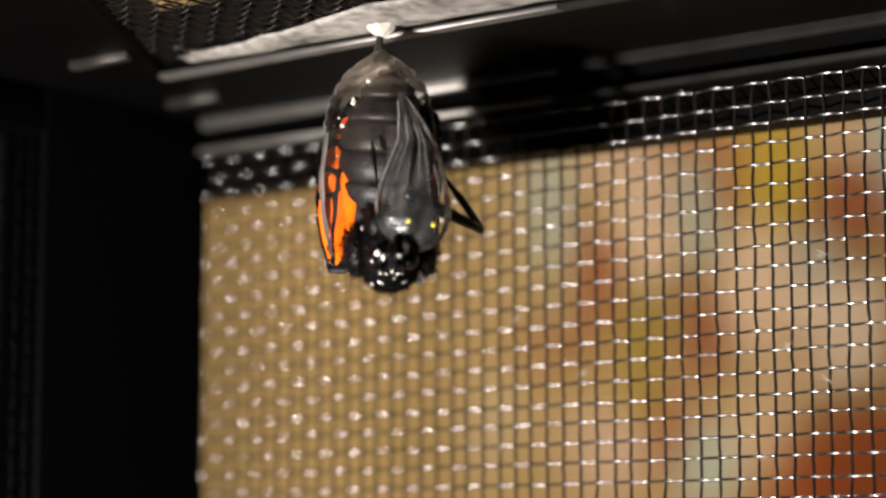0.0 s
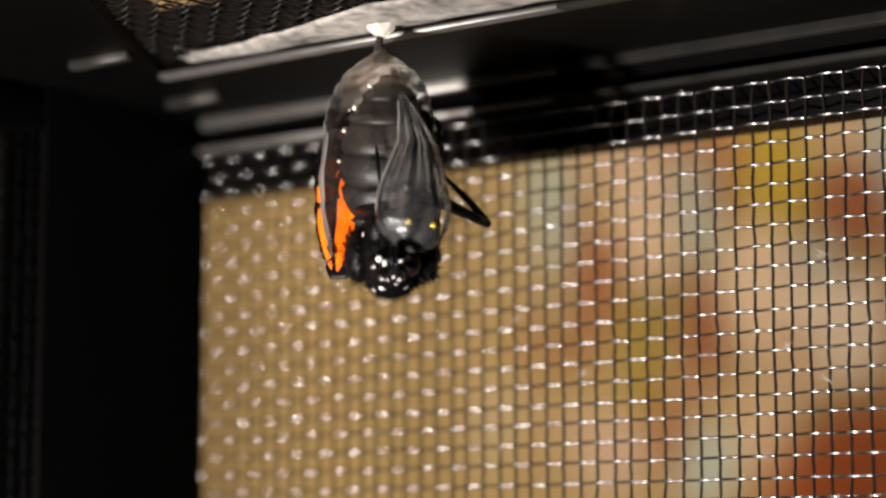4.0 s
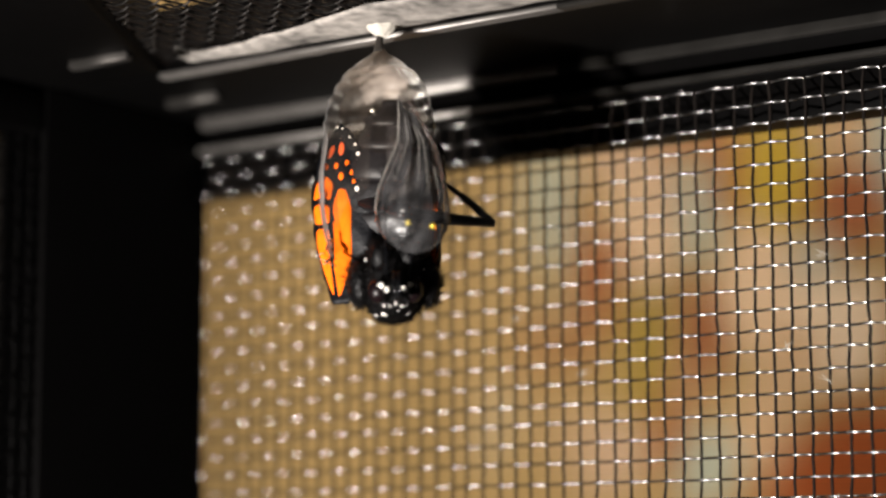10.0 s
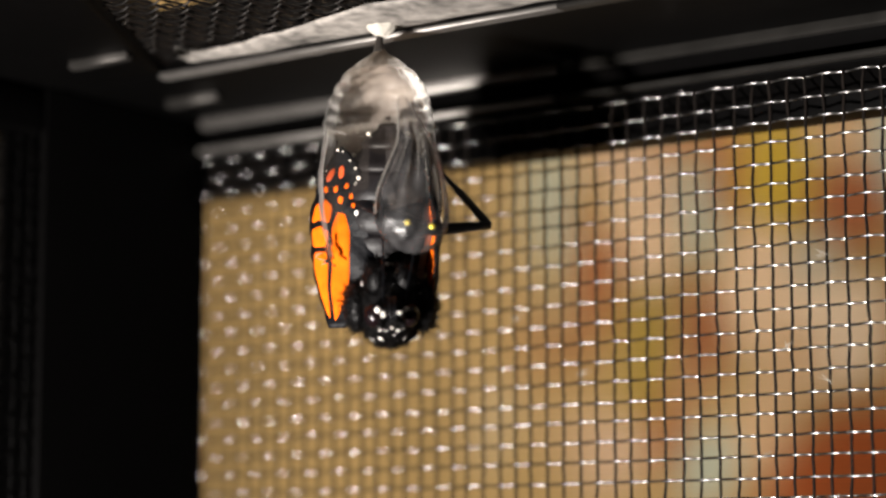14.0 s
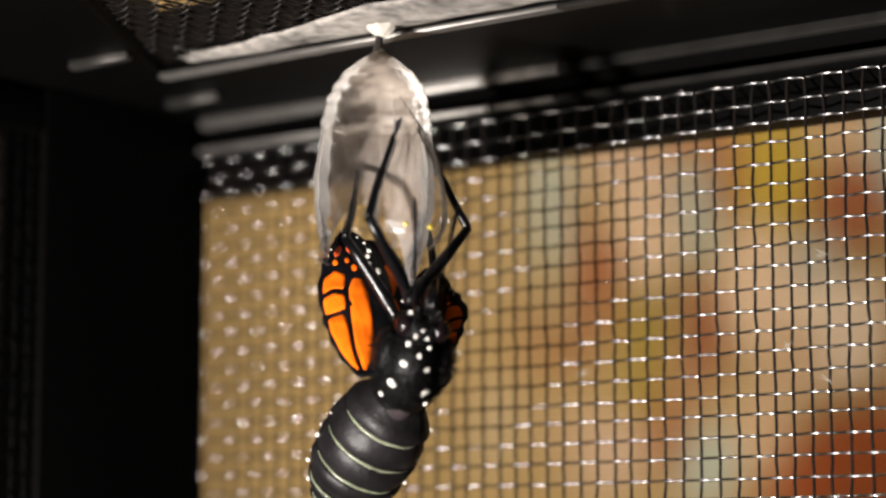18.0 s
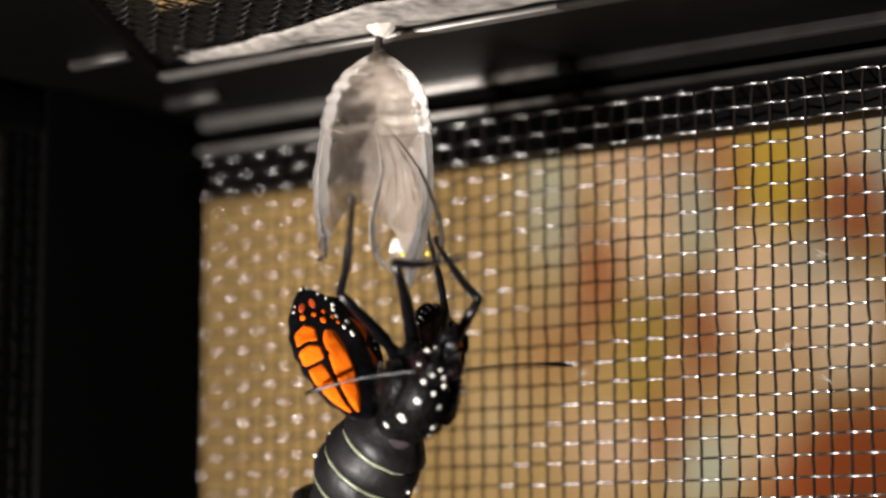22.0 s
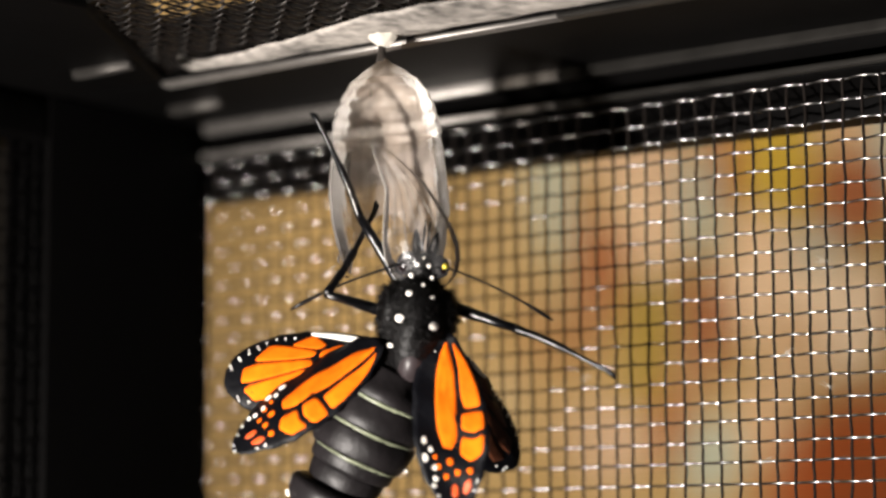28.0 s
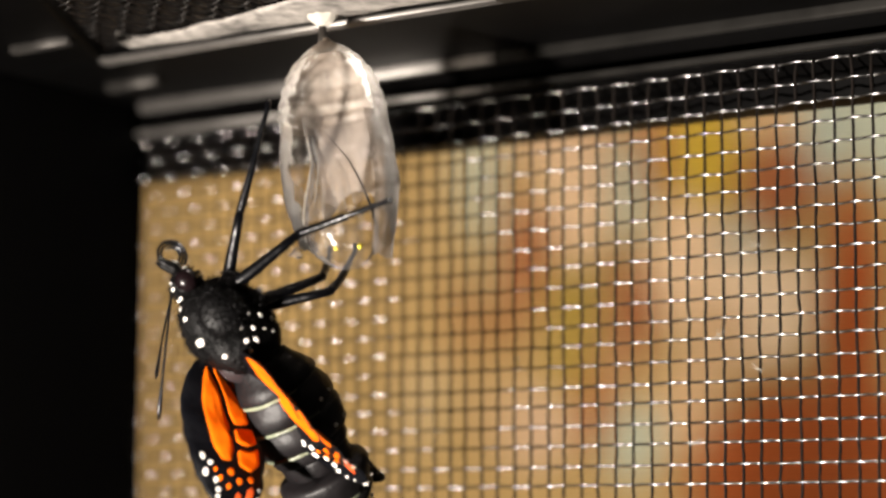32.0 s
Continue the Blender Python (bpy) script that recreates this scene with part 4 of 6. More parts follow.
def motions():
    # The soft wing bases stand out while the wings are still folded along the body.
    for base, sx in zip(wing_bases, (-1, 1)):
        folded, settled = pose(sx * 0.0008, -0.0006, -0.0012), pose(0, 0, 0)
        walk(base, [(0, folded), (8, folded), (17, folded), (17.6, settled), (20, settled), (32, settled)])
    walk(butterfly, [
        (0, pose(-0.00619, 0.00000, 0.00009, 109.7, -1.0, 2.7)),
        (2, pose(-0.00606, 0.00000, -0.00011, 109.7, -1.0, 2.7)),
        (3.5, pose(-0.00606, 0.00000, -0.00044, 109.7, -1.0, 2.7)),
        (5.5, pose(-0.00579, 0.00000, -0.00097, 109.7, -1.0, 2.7)),
        (7, pose(-0.00566, 0.00000, -0.00150, 109.7, -1.0, 2.7)),
        (9, pose(-0.00552, 0.00000, -0.00296, 109.7, -1.0, 2.7)),
        (11, pose(-0.00605, 0.00000, -0.00422, 109.7, -1.0, 2.7)),
        (13, pose(-0.00617, 0.00000, -0.00588, 109.7, -1.0, 2.7)),
        (14.5, pose(-0.00617, 0.00000, -0.00654, 109.7, -1.0, 2.7)),
        (16.5, pose(-0.00616, 0.00000, -0.00885, 109.7, -1.0, 2.7)),
        (17, pose(-0.00518, 0.00000, -0.01049, 109.7, -1.0, 2.7)),
        (17.2, pose(-0.00367, 0.00000, -0.01128, 109.7, -1.0, 2.7)),
        (17.4, pose(-0.00378, -0.00100, -0.01224, 91.9, -0.3, 9.2)),
        (17.5, pose(-0.00352, -0.00100, -0.01256, 79.5, 5.6, 11.3)),
        (17.6, pose(-0.00339, -0.00100, -0.01309, 66.4, 11.8, 11.1)),
        (18, pose(-0.00382, -0.00300, -0.01405, 59.5, 11.0, 7.2)),
        (19, pose(-0.00426, -0.00300, -0.01729, 59.5, 11.0, 7.2)),
        (20, pose(-0.00310, -0.00300, -0.01807, 59.5, 11.0, 7.2)),
        (20.5, pose(-0.00465, -0.00300, -0.01826, 49.1, 1.9, 2.2)),
        (21, pose(-0.00620, -0.00300, -0.01807, 45.0, -0.0, 0.0)),
        (21.5, pose(-0.00600, -0.00300, -0.01794, 45.0, 2.0, 2.0)),
        (22, pose(-0.00329, -0.00300, -0.01761, 65.9, 10.0, 18.8)),
        (22.5, pose(-0.00445, -0.00300, -0.01729, 79.8, 21.6, 46.2)),
        (23, pose(-0.00381, -0.00300, -0.01664, 74.5, 24.6, 45.2)),
        (23.5, pose(-0.00336, -0.00300, -0.01768, 57.8, 23.3, 33.3)),
        (24, pose(-0.00380, -0.00300, -0.01955, 30.9, 15.4, 8.7)),
        (24.5, pose(-0.00911, -0.00300, -0.01677, 25.6, 0.0, 0.0)),
        (25, pose(-0.01242, -0.00300, -0.01405, 15.5, -11.4, -8.8)),
        (25.5, pose(-0.01287, -0.00300, -0.01373, 20.2, -12.3, -24.1)),
        (26.5, pose(-0.00858, -0.00300, -0.01413, 29.2, 15.5, 10.4)),
        (27.5, pose(-0.00492, -0.00300, -0.01455, 75.6, 14.9, 59.0)),
        (28, pose(-0.00348, -0.00300, -0.00852, 16.6, 6.9, 2.1)),
        (28.5, pose(-0.00513, -0.00300, -0.01050, 16.7, 3.0, 0.8)),
        (29, pose(-0.01428, -0.00300, -0.00965, 15.9, -2.1, -25.3)),
        (29.5, pose(-0.01517, -0.00300, -0.00853, 19.8, -7.0, -33.2)),
        (30, pose(-0.01512, -0.00300, -0.00986, 41.8, -4.9, -67.8)),
        (30.5, pose(-0.01749, -0.00300, -0.01118, 46.8, -1.7, -79.5)),
        (31, pose(-0.01671, -0.00300, -0.01063, 47.2, -1.7, -79.0)),
        (31.5, pose(-0.01771, -0.00300, -0.01213, 47.0, -1.3, -79.9)),
        (32, pose(-0.01761, -0.00300, -0.01113, 47.5, -1.2, -79.9)),
    ])
    walk(abdomen, [
        (0, pose(0.00000, 0.00000, -0.00500, 88.8, -2.9, 0.0)),
        (2, pose(0.00000, 0.00000, -0.00500, 88.2, -2.9, 0.0)),
        (3.5, pose(0.00000, 0.00000, -0.00500, 87.8, -2.9, 0.0)),
        (5.5, pose(0.00000, 0.00000, -0.00500, 87.2, -2.9, 0.0)),
        (7, pose(0.00000, 0.00000, -0.00500, 86.8, -2.9, 0.0)),
        (9, pose(0.00000, 0.00000, -0.00500, 86.2, -2.9, 0.0)),
        (11, pose(0.00000, 0.00000, -0.00500, 85.7, -2.9, 0.0)),
        (13, pose(0.00000, 0.00000, -0.00500, 85.1, -2.9, 0.0)),
        (14.5, pose(0.00000, 0.00000, -0.00500, 84.7, -2.9, 0.0)),
        (16.5, pose(0.00000, 0.00000, -0.00500, 84.1, -2.9, 0.0)),
        (17, pose(0.00000, 0.00000, -0.00500, 69.6, -2.9, 0.0)),
        (17.2, pose(0.00000, 0.00000, -0.00500, 71.6, -2.9, 0.0)),
        (17.3, pose(0.00000, 0.00000, -0.00500, 81.5, -6.0, 0.2)),
        (17.4, pose(0.00000, 0.00000, -0.00500, 29.8, -1.7, 4.3)),
        (17.45, pose(0.00000, 0.00000, -0.00500, -4.7, 2.9, -4.3)),
        (17.5, pose(0.00000, 0.00000, -0.00500, -39.5, 1.9, -14.0)),
        (17.6, pose(0.00000, 0.00000, -0.00500, -55.4, -5.2, -8.5)),
        (18, pose(0.00000, 0.00000, -0.00500, -19.8, 9.3, -14.7)),
        (19, pose(0.00000, 0.00000, -0.00500, -6.8, 8.5, -11.4)),
        (20, pose(0.00000, 0.00000, -0.00500, -18.3, 13.8, -18.0)),
        (20.5, pose(0.00000, 0.00000, -0.00500, -41.3, 7.4, -8.9)),
        (21, pose(0.00000, 0.00000, -0.00500, 14.2, 12.4, -6.4)),
        (21.5, pose(0.00000, 0.00000, -0.00500, -37.1, 6.4, -6.9)),
        (22, pose(0.00000, 0.00000, -0.00500, -23.7, -6.0, -33.5)),
        (22.5, pose(0.00000, 0.00000, -0.00500, -36.1, -37.4, -39.6)),
        (23, pose(0.00000, 0.00000, -0.00500, -38.7, -28.7, -39.2)),
        (23.5, pose(0.00000, 0.00000, -0.00500, -33.5, -20.8, -17.9)),
        (24, pose(0.00000, 0.00000, -0.00500, -21.1, -12.3, -1.8)),
        (24.5, pose(0.00000, 0.00000, -0.00500, -17.5, -0.5, 0.2)),
        (25, pose(0.00000, 0.00000, -0.00500, -5.8, 6.5, 6.3)),
        (25.5, pose(0.00000, 0.00000, -0.00500, -5.9, 12.1, 20.2)),
        (26.5, pose(0.00000, 0.00000, -0.00500, -26.7, 6.5, -20.7)),
        (27.5, pose(0.00000, 0.00000, -0.00500, -27.6, -11.7, -77.7)),
        (27.75, pose(0.00000, 0.00000, -0.00500, -22.4, 3.6, -41.5)),
        (28, pose(-0.00149, -0.00064, -0.00491, -5.0, 18.7, 1.3)),
        (28.5, pose(0.00000, 0.00000, -0.00500, -8.8, 8.5, -1.7)),
        (29, pose(0.00000, 0.00000, -0.00500, 0.1, -10.2, 7.6)),
        (29.5, pose(0.00000, 0.00000, -0.00500, 7.5, -0.4, 5.9)),
        (30, pose(0.00000, 0.00000, -0.00500, 2.3, 22.6, 26.4)),
        (30.5, pose(0.00000, 0.00000, -0.00500, 1.5, 27.2, 38.3)),
        (31, pose(0.00000, 0.00000, -0.00500, 0.6, 24.6, 39.3)),
        (31.5, pose(0.00000, 0.00000, -0.00500, 1.5, 24.0, 40.3)),
        (32, pose(0.00000, 0.00000, -0.00500, 1.5, 23.5, 40.0)),
    ])
    walk(forewing_l, [
        (0, pose(-0.00642, -0.00273, 0.00059, 152.1, 20.0, 83.5)),
        (4, pose(-0.00642, -0.00273, 0.00059, 153.8, 27.8, 84.9)),
        (8, pose(-0.00642, -0.00273, 0.00059, 153.6, 21.6, 89.6)),
        (13, pose(-0.00642, -0.00273, 0.00059, 138.2, 14.5, 89.7)),
        (17, pose(-0.00642, -0.00273, 0.00059, 24.0, 153.9, -87.4)),
        (17.2, pose(-0.00340, -0.00270, 0.00020, -32.3, 153.7, -77.4)),
        (17.4, pose(-0.00340, -0.00270, 0.00020, 142.7, 15.8, 99.6)),
        (17.5, pose(-0.00340, -0.00270, 0.00020, 140.2, 6.9, 103.6)),
        (17.6, pose(-0.00340, -0.00270, 0.00020, 137.9, -2.4, 108.6)),
        (18, pose(-0.00476, -0.00260, 0.00014, 162.7, -0.3, 105.9)),
        (19, pose(-0.00474, -0.00255, 0.00023, -17.7, -178.7, -71.3)),
        (20, pose(-0.00550, -0.00279, -0.00009, -7.8, 175.1, -65.1)),
        (21, pose(-0.00644, -0.00180, -0.00082, 116.9, -10.2, 98.6)),
        (22, pose(-0.00586, -0.00328, -0.00103, -15.3, 164.3, -70.6)),
        (22.5, pose(-0.00340, -0.00270, 0.00020, -58.0, 143.6, -63.7)),
        (23, pose(-0.00343, -0.00370, -0.00077, -11.5, 142.3, -6.4)),
        (23.5, pose(-0.00340, -0.00270, 0.00020, -19.1, 142.3, -3.4)),
        (24, pose(-0.00239, -0.00319, -0.00037, -21.9, 145.3, 24.3)),
        (24.5, pose(-0.00340, -0.00270, 0.00020, -32.3, 143.8, 21.2)),
        (25, pose(-0.00181, -0.00215, -0.00161, -31.9, 128.5, 47.2)),
        (25.5, pose(-0.00320, 0.00010, -0.00149, -70.6, 119.3, 22.2)),
        (26.5, pose(-0.00342, -0.00120, -0.00150, -56.4, 126.8, 18.6)),
        (27.5, pose(-0.00364, -0.00250, -0.00151, -43.5, 133.7, 13.0)),
        (28, pose(-0.00375, -0.00315, -0.00152, -37.3, 136.8, 9.6)),
        (29, pose(0.00128, -0.00334, -0.00036, -40.4, 118.3, 70.2)),
        (30, pose(-0.00164, -0.00367, 0.00061, 105.0, 44.3, -78.8)),
        (31, pose(-0.00177, -0.00401, -0.00040, 133.1, 47.8, -68.5)),
        (32, pose(-0.00148, -0.00432, -0.00050, 103.4, 50.5, -54.3)),
    ])
    walk(hindwing_l, [
        (0, pose(-0.00340, -0.00220, -0.00200, -30.0, 150.7, -85.0)),
        (4, pose(-0.00340, -0.00220, -0.00200, -30.0, 150.7, -85.0)),
        (8, pose(-0.00340, -0.00220, -0.00200, -30.0, 150.7, -85.0)),
        (13, pose(-0.00340, -0.00220, -0.00200, -30.0, 150.7, -85.0)),
        (17, pose(-0.00340, -0.00220, -0.00200, -30.0, 150.7, -85.0)),
        (17.2, pose(-0.00340, -0.00220, -0.00200, -27.7, 147.5, -85.3)),
        (17.4, pose(-0.00340, -0.00220, -0.00200, 146.3, 18.3, 92.7)),
        (17.5, pose(-0.00340, -0.00220, -0.00200, 143.7, 7.6, 97.3)),
        (17.6, pose(-0.00340, -0.00220, -0.00200, 141.1, -3.4, 102.8)),
        (18, pose(-0.00376, -0.00169, -0.00073, 162.8, -1.5, 102.1)),
        (19, pose(-0.00378, -0.00157, -0.00063, 162.4, -2.5, 104.9)),
        (20, pose(-0.00476, -0.00189, -0.00120, -8.1, 175.7, -69.1)),
        (21, pose(-0.00513, -0.00183, -0.00109, 118.6, -9.5, 97.0)),
        (22, pose(-0.00485, -0.00258, -0.00208, -16.3, 165.4, -74.6)),
        (22.5, pose(-0.00340, -0.00220, -0.00200, 121.4, 38.3, 109.3)),
        (23, pose(-0.00340, -0.00220, -0.00200, 26.4, 162.5, -23.2)),
        (23.5, pose(-0.00326, -0.00134, -0.00176, -39.8, 163.7, -18.3)),
        (24, pose(-0.00312, -0.00049, -0.00152, 73.5, 20.1, 164.9)),
        (24.5, pose(-0.00340, -0.00220, -0.00200, 104.9, 17.0, 141.8)),
        (25, pose(-0.00197, -0.00110, -0.00198, 89.3, 7.0, 127.5)),
        (25.5, pose(-0.00340, -0.00220, -0.00200, 94.2, 4.2, 141.9)),
        (26.5, pose(-0.00328, -0.00155, -0.00229, 101.2, 12.8, 155.7)),
        (27.5, pose(-0.00315, -0.00090, -0.00258, -69.5, 160.6, -9.0)),
        (27.75, pose(-0.00340, -0.00220, -0.00200, -33.9, 142.9, -19.4)),
        (28, pose(-0.00309, -0.00058, -0.00273, -64.1, 158.3, -0.7)),
        (28.5, pose(-0.00306, -0.00058, -0.00269, -64.1, 152.0, 0.9)),
        (29, pose(-0.00322, -0.00073, -0.00098, 45.5, 35.8, 143.2)),
        (29.5, pose(-0.00340, -0.00220, -0.00200, 51.7, 40.5, 151.7)),
        (30, pose(-0.00340, -0.00220, -0.00200, -30.8, 124.2, 52.2)),
        (30.5, pose(-0.00340, -0.00220, -0.00200, -31.1, 129.9, 64.5)),
        (31, pose(-0.00340, -0.00220, -0.00200, -26.3, 129.2, 70.0)),
        (31.5, pose(-0.00340, -0.00220, -0.00200, -27.0, 128.4, 69.9)),
        (32, pose(-0.00340, -0.00220, -0.00200, -26.4, 128.1, 69.9)),
    ])
    walk(forewing_r, [
        (0, pose(0.00503, -0.00293, 0.00057, 88.0, 24.0, 91.1)),
        (4, pose(0.00503, -0.00293, 0.00057, 87.5, 28.5, 91.5)),
        (8, pose(0.00503, -0.00293, 0.00057, 88.3, 26.9, 92.4)),
        (13, pose(0.00503, -0.00293, 0.00057, 88.8, 17.2, 91.2)),
        (17, pose(0.00503, -0.00293, 0.00057, 88.6, 31.1, 93.3)),
        (17.2, pose(0.00340, -0.00270, 0.00020, 106.9, 32.1, 85.4)),
        (17.4, pose(0.00340, -0.00270, 0.00020, 102.3, 25.3, 80.9)),
        (17.5, pose(0.00340, -0.00270, 0.00020, 101.5, 18.4, 84.0)),
        (17.6, pose(0.00114, -0.00295, -0.00041, 131.3, 11.0, 87.7)),
        (18, pose(0.00262, -0.00271, -0.00002, 121.5, 15.7, 87.7)),
        (19, pose(0.00280, -0.00252, 0.00011, 119.2, 16.2, 86.7)),
        (20, pose(0.00243, -0.00260, 0.00003, 117.8, 18.9, 86.6)),
        (21, pose(0.00249, -0.00281, -0.00009, 109.9, -4.6, 91.4)),
        (22, pose(0.00265, -0.00299, -0.00038, 106.2, 18.0, 80.3)),
        (22.3, pose(0.00398, -0.00280, 0.00031, 69.7, 28.1, 19.0)),
        (22.4, pose(0.00369, -0.00275, 0.00025, 65.3, 29.4, -2.7)),
        (22.5, pose(0.00340, -0.00270, 0.00020, 60.7, 29.1, -24.5)),
        (23, pose(0.00340, -0.00270, 0.00020, 44.6, 20.0, -66.5)),
        (23.5, pose(0.00340, -0.00270, 0.00020, 27.0, 24.1, -54.7)),
        (24, pose(0.00340, -0.00270, 0.00020, 38.5, 47.9, -41.7)),
        (24.5, pose(0.00307, -0.00399, -0.00061, 71.0, 52.4, -30.6)),
        (25, pose(0.00273, -0.00529, -0.00142, 120.8, 52.2, -16.8)),
        (25.5, pose(0.00449, -0.00510, -0.00263, 127.8, 53.3, 3.2)),
        (26.5, pose(0.00759, -0.00289, -0.00324, 88.7, 76.3, -24.4)),
        (27.5, pose(0.01069, -0.00067, -0.00385, -17.5, 69.7, -119.5)),
        (28, pose(0.00340, -0.00270, 0.00020, 32.5, 62.1, -63.1)),
        (28.5, pose(0.00396, -0.00276, -0.00134, 93.3, 68.0, -21.2)),
        (29, pose(0.00451, -0.00282, -0.00287, 143.6, 56.5, 10.0)),
        (30, pose(0.00346, -0.00277, -0.00198, 87.0, 70.7, -4.4)),
        (31, pose(0.00383, -0.00225, -0.00218, 18.5, 79.5, -65.0)),
        (32, pose(0.00396, -0.00194, -0.00287, 60.6, 81.8, -23.7)),
    ])
    walk(hindwing_r, [
        (0, pose(0.00340, -0.00220, -0.00200, -127.2, 31.7, 81.4)),
        (4, pose(0.00340, -0.00220, -0.00200, -127.2, 31.7, 81.4)),
        (8, pose(0.00340, -0.00220, -0.00200, -127.2, 31.7, 81.4)),
        (13, pose(0.00340, -0.00220, -0.00200, -127.2, 31.7, 81.4)),
        (17, pose(0.00340, -0.00220, -0.00200, -127.2, 31.7, 81.4)),
        (17.2, pose(0.00340, -0.00220, -0.00200, -128.4, 34.7, 80.3)),
        (17.4, pose(0.00340, -0.00220, -0.00200, -133.0, 19.0, 79.4)),
        (17.5, pose(0.00340, -0.00220, -0.00200, -134.3, 7.7, 84.4)),
        (17.6, pose(0.00340, -0.00220, -0.00200, -135.5, -4.0, 89.7)),
        (18, pose(0.00342, -0.00185, 0.00026, -127.9, 12.6, 90.2)),
        (19, pose(0.00362, -0.00166, 0.00032, -130.1, 13.2, 89.4)),
        (20, pose(0.00325, -0.00176, 0.00018, -131.4, 15.9, 89.4)),
        (21, pose(0.00336, -0.00222, -0.00038, -140.4, -7.2, 94.5)),
        (22, pose(0.00350, -0.00228, -0.00013, -142.8, 15.6, 83.7)),
        (22.3, pose(0.00340, -0.00220, -0.00200, -152.3, 37.9, 26.2)),
        (22.5, pose(0.00632, -0.00029, -0.00484, -132.8, 28.3, -5.0)),
        (23, pose(0.00620, 0.00007, -0.00470, -120.8, 34.3, -28.2)),
        (23.5, pose(0.00562, 0.00076, -0.00456, -123.3, 29.0, -5.8)),
        (24, pose(0.00408, 0.00180, -0.00395, -111.6, 26.7, 29.9)),
        (24.5, pose(0.00344, 0.00196, -0.00372, -143.4, 34.4, 13.3)),
        (25, pose(0.00279, 0.00219, -0.00276, -130.5, 38.1, 17.4)),
        (25.5, pose(0.00166, 0.00188, -0.00275, -129.4, 44.7, 32.1)),
        (26.5, pose(0.00407, 0.00188, -0.00378, -121.2, 46.2, 33.0)),
        (27.5, pose(0.00695, -0.00035, -0.00405, -112.8, 47.6, 34.3)),
        (28, pose(0.00359, 0.00219, -0.00298, -108.5, 48.3, 35.0)),
        (28.5, pose(0.00205, 0.00699, -0.00520, -162.8, 50.3, 28.2)),
        (29, pose(0.00050, 0.01179, -0.00741, 143.2, 47.8, 21.9)),
        (30, pose(-0.00958, 0.00445, -0.00676, 125.1, 82.2, 33.9)),
        (31, pose(-0.01085, 0.00085, -0.00656, 13.9, 90.6, -66.6)),
        (32, pose(-0.01014, 0.00105, -0.00707, 95.4, 89.1, 16.0)),
    ])
    walk(leg_fl, [
        (0, pose(-0.00059, 0.00426, 0.00298, -82.4, 116.9, 8.5)),
        (6, pose(-0.00114, 0.00591, 0.00266, -87.0, 120.6, 5.9)),
        (8, pose(-0.00128, 0.00714, 0.00242, -89.2, 122.4, 6.5)),
        (13, pose(-0.00000, 0.01086, 0.00177, -96.9, 127.7, 8.2)),
        (17, pose(-0.00125, 0.00697, 0.00270, 15.4, 9.8, 102.8)),
        (17.2, pose(-0.00160, 0.00300, 0.00320, 15.4, 8.2, 100.6)),
        (17.4, pose(-0.00160, 0.00300, 0.00320, 15.4, -7.8, 104.1)),
        (17.5, pose(-0.00160, 0.00300, 0.00320, 13.6, -18.7, 112.2)),
        (17.6, pose(-0.00160, 0.00300, 0.00320, 9.4, -29.3, 122.4)),
        (18, pose(-0.00235, 0.00648, 0.00590, -15.0, -50.7, 158.7)),
        (19, pose(-0.00286, 0.00695, 0.00617, -20.1, -56.8, 162.7)),
        (20, pose(-0.00413, 0.00692, 0.00600, -29.3, -55.1, 177.0)),
        (20.5, pose(-0.00160, 0.00300, 0.00320, 8.0, -47.0, 125.8)),
        (21, pose(-0.00150, 0.00559, 0.00641, 134.4, -107.8, 3.3)),
        (21.5, pose(-0.00160, 0.00300, 0.00320, 8.8, -51.6, 124.6)),
        (22, pose(-0.00269, 0.00658, 0.00521, -22.8, -59.8, 165.7)),
        (22.5, pose(-0.00160, 0.00300, 0.00320, 12.5, -17.3, 120.9)),
        (23, pose(-0.00160, 0.00300, 0.00320, 9.4, -7.9, 135.0)),
        (23.5, pose(-0.00160, 0.00300, 0.00320, 7.8, -19.5, 141.7)),
        (24, pose(-0.00160, 0.00300, 0.00320, 4.7, -57.1, 146.6)),
        (24.5, pose(-0.00160, 0.00300, 0.00320, -71.0, -51.4, -126.1)),
        (25, pose(-0.00160, 0.00300, 0.00320, 156.9, -103.5, 2.4)),
        (25.5, pose(-0.00160, 0.00300, 0.00320, 139.5, -107.6, 20.4)),
        (26.5, pose(-0.00160, 0.00300, 0.00320, -59.9, -64.3, -138.7)),
        (27.5, pose(-0.00160, 0.00300, 0.00320, -35.7, -64.1, -165.5)),
        (28, pose(-0.00160, 0.00300, 0.00320, -19.7, -52.7, 175.8)),
        (28.5, pose(-0.00160, 0.00300, 0.00320, -15.4, -65.7, 170.9)),
        (29, pose(-0.00160, 0.00300, 0.00320, 150.3, -76.7, 4.5)),
        (29.5, pose(-0.00160, 0.00300, 0.00320, 168.7, -63.1, -15.0)),
        (30, pose(-0.00160, 0.00300, 0.00320, 142.3, -44.0, 17.1)),
        (30.5, pose(-0.00160, 0.00300, 0.00320, 114.6, -34.1, 59.6)),
        (31, pose(-0.00160, 0.00300, 0.00320, 124.9, -28.1, 39.9)),
        (31.5, pose(-0.00160, 0.00300, 0.00320, 121.1, -27.7, 48.2)),
        (32, pose(-0.00160, 0.00300, 0.00320, 120.4, -29.2, 49.6)),
    ])
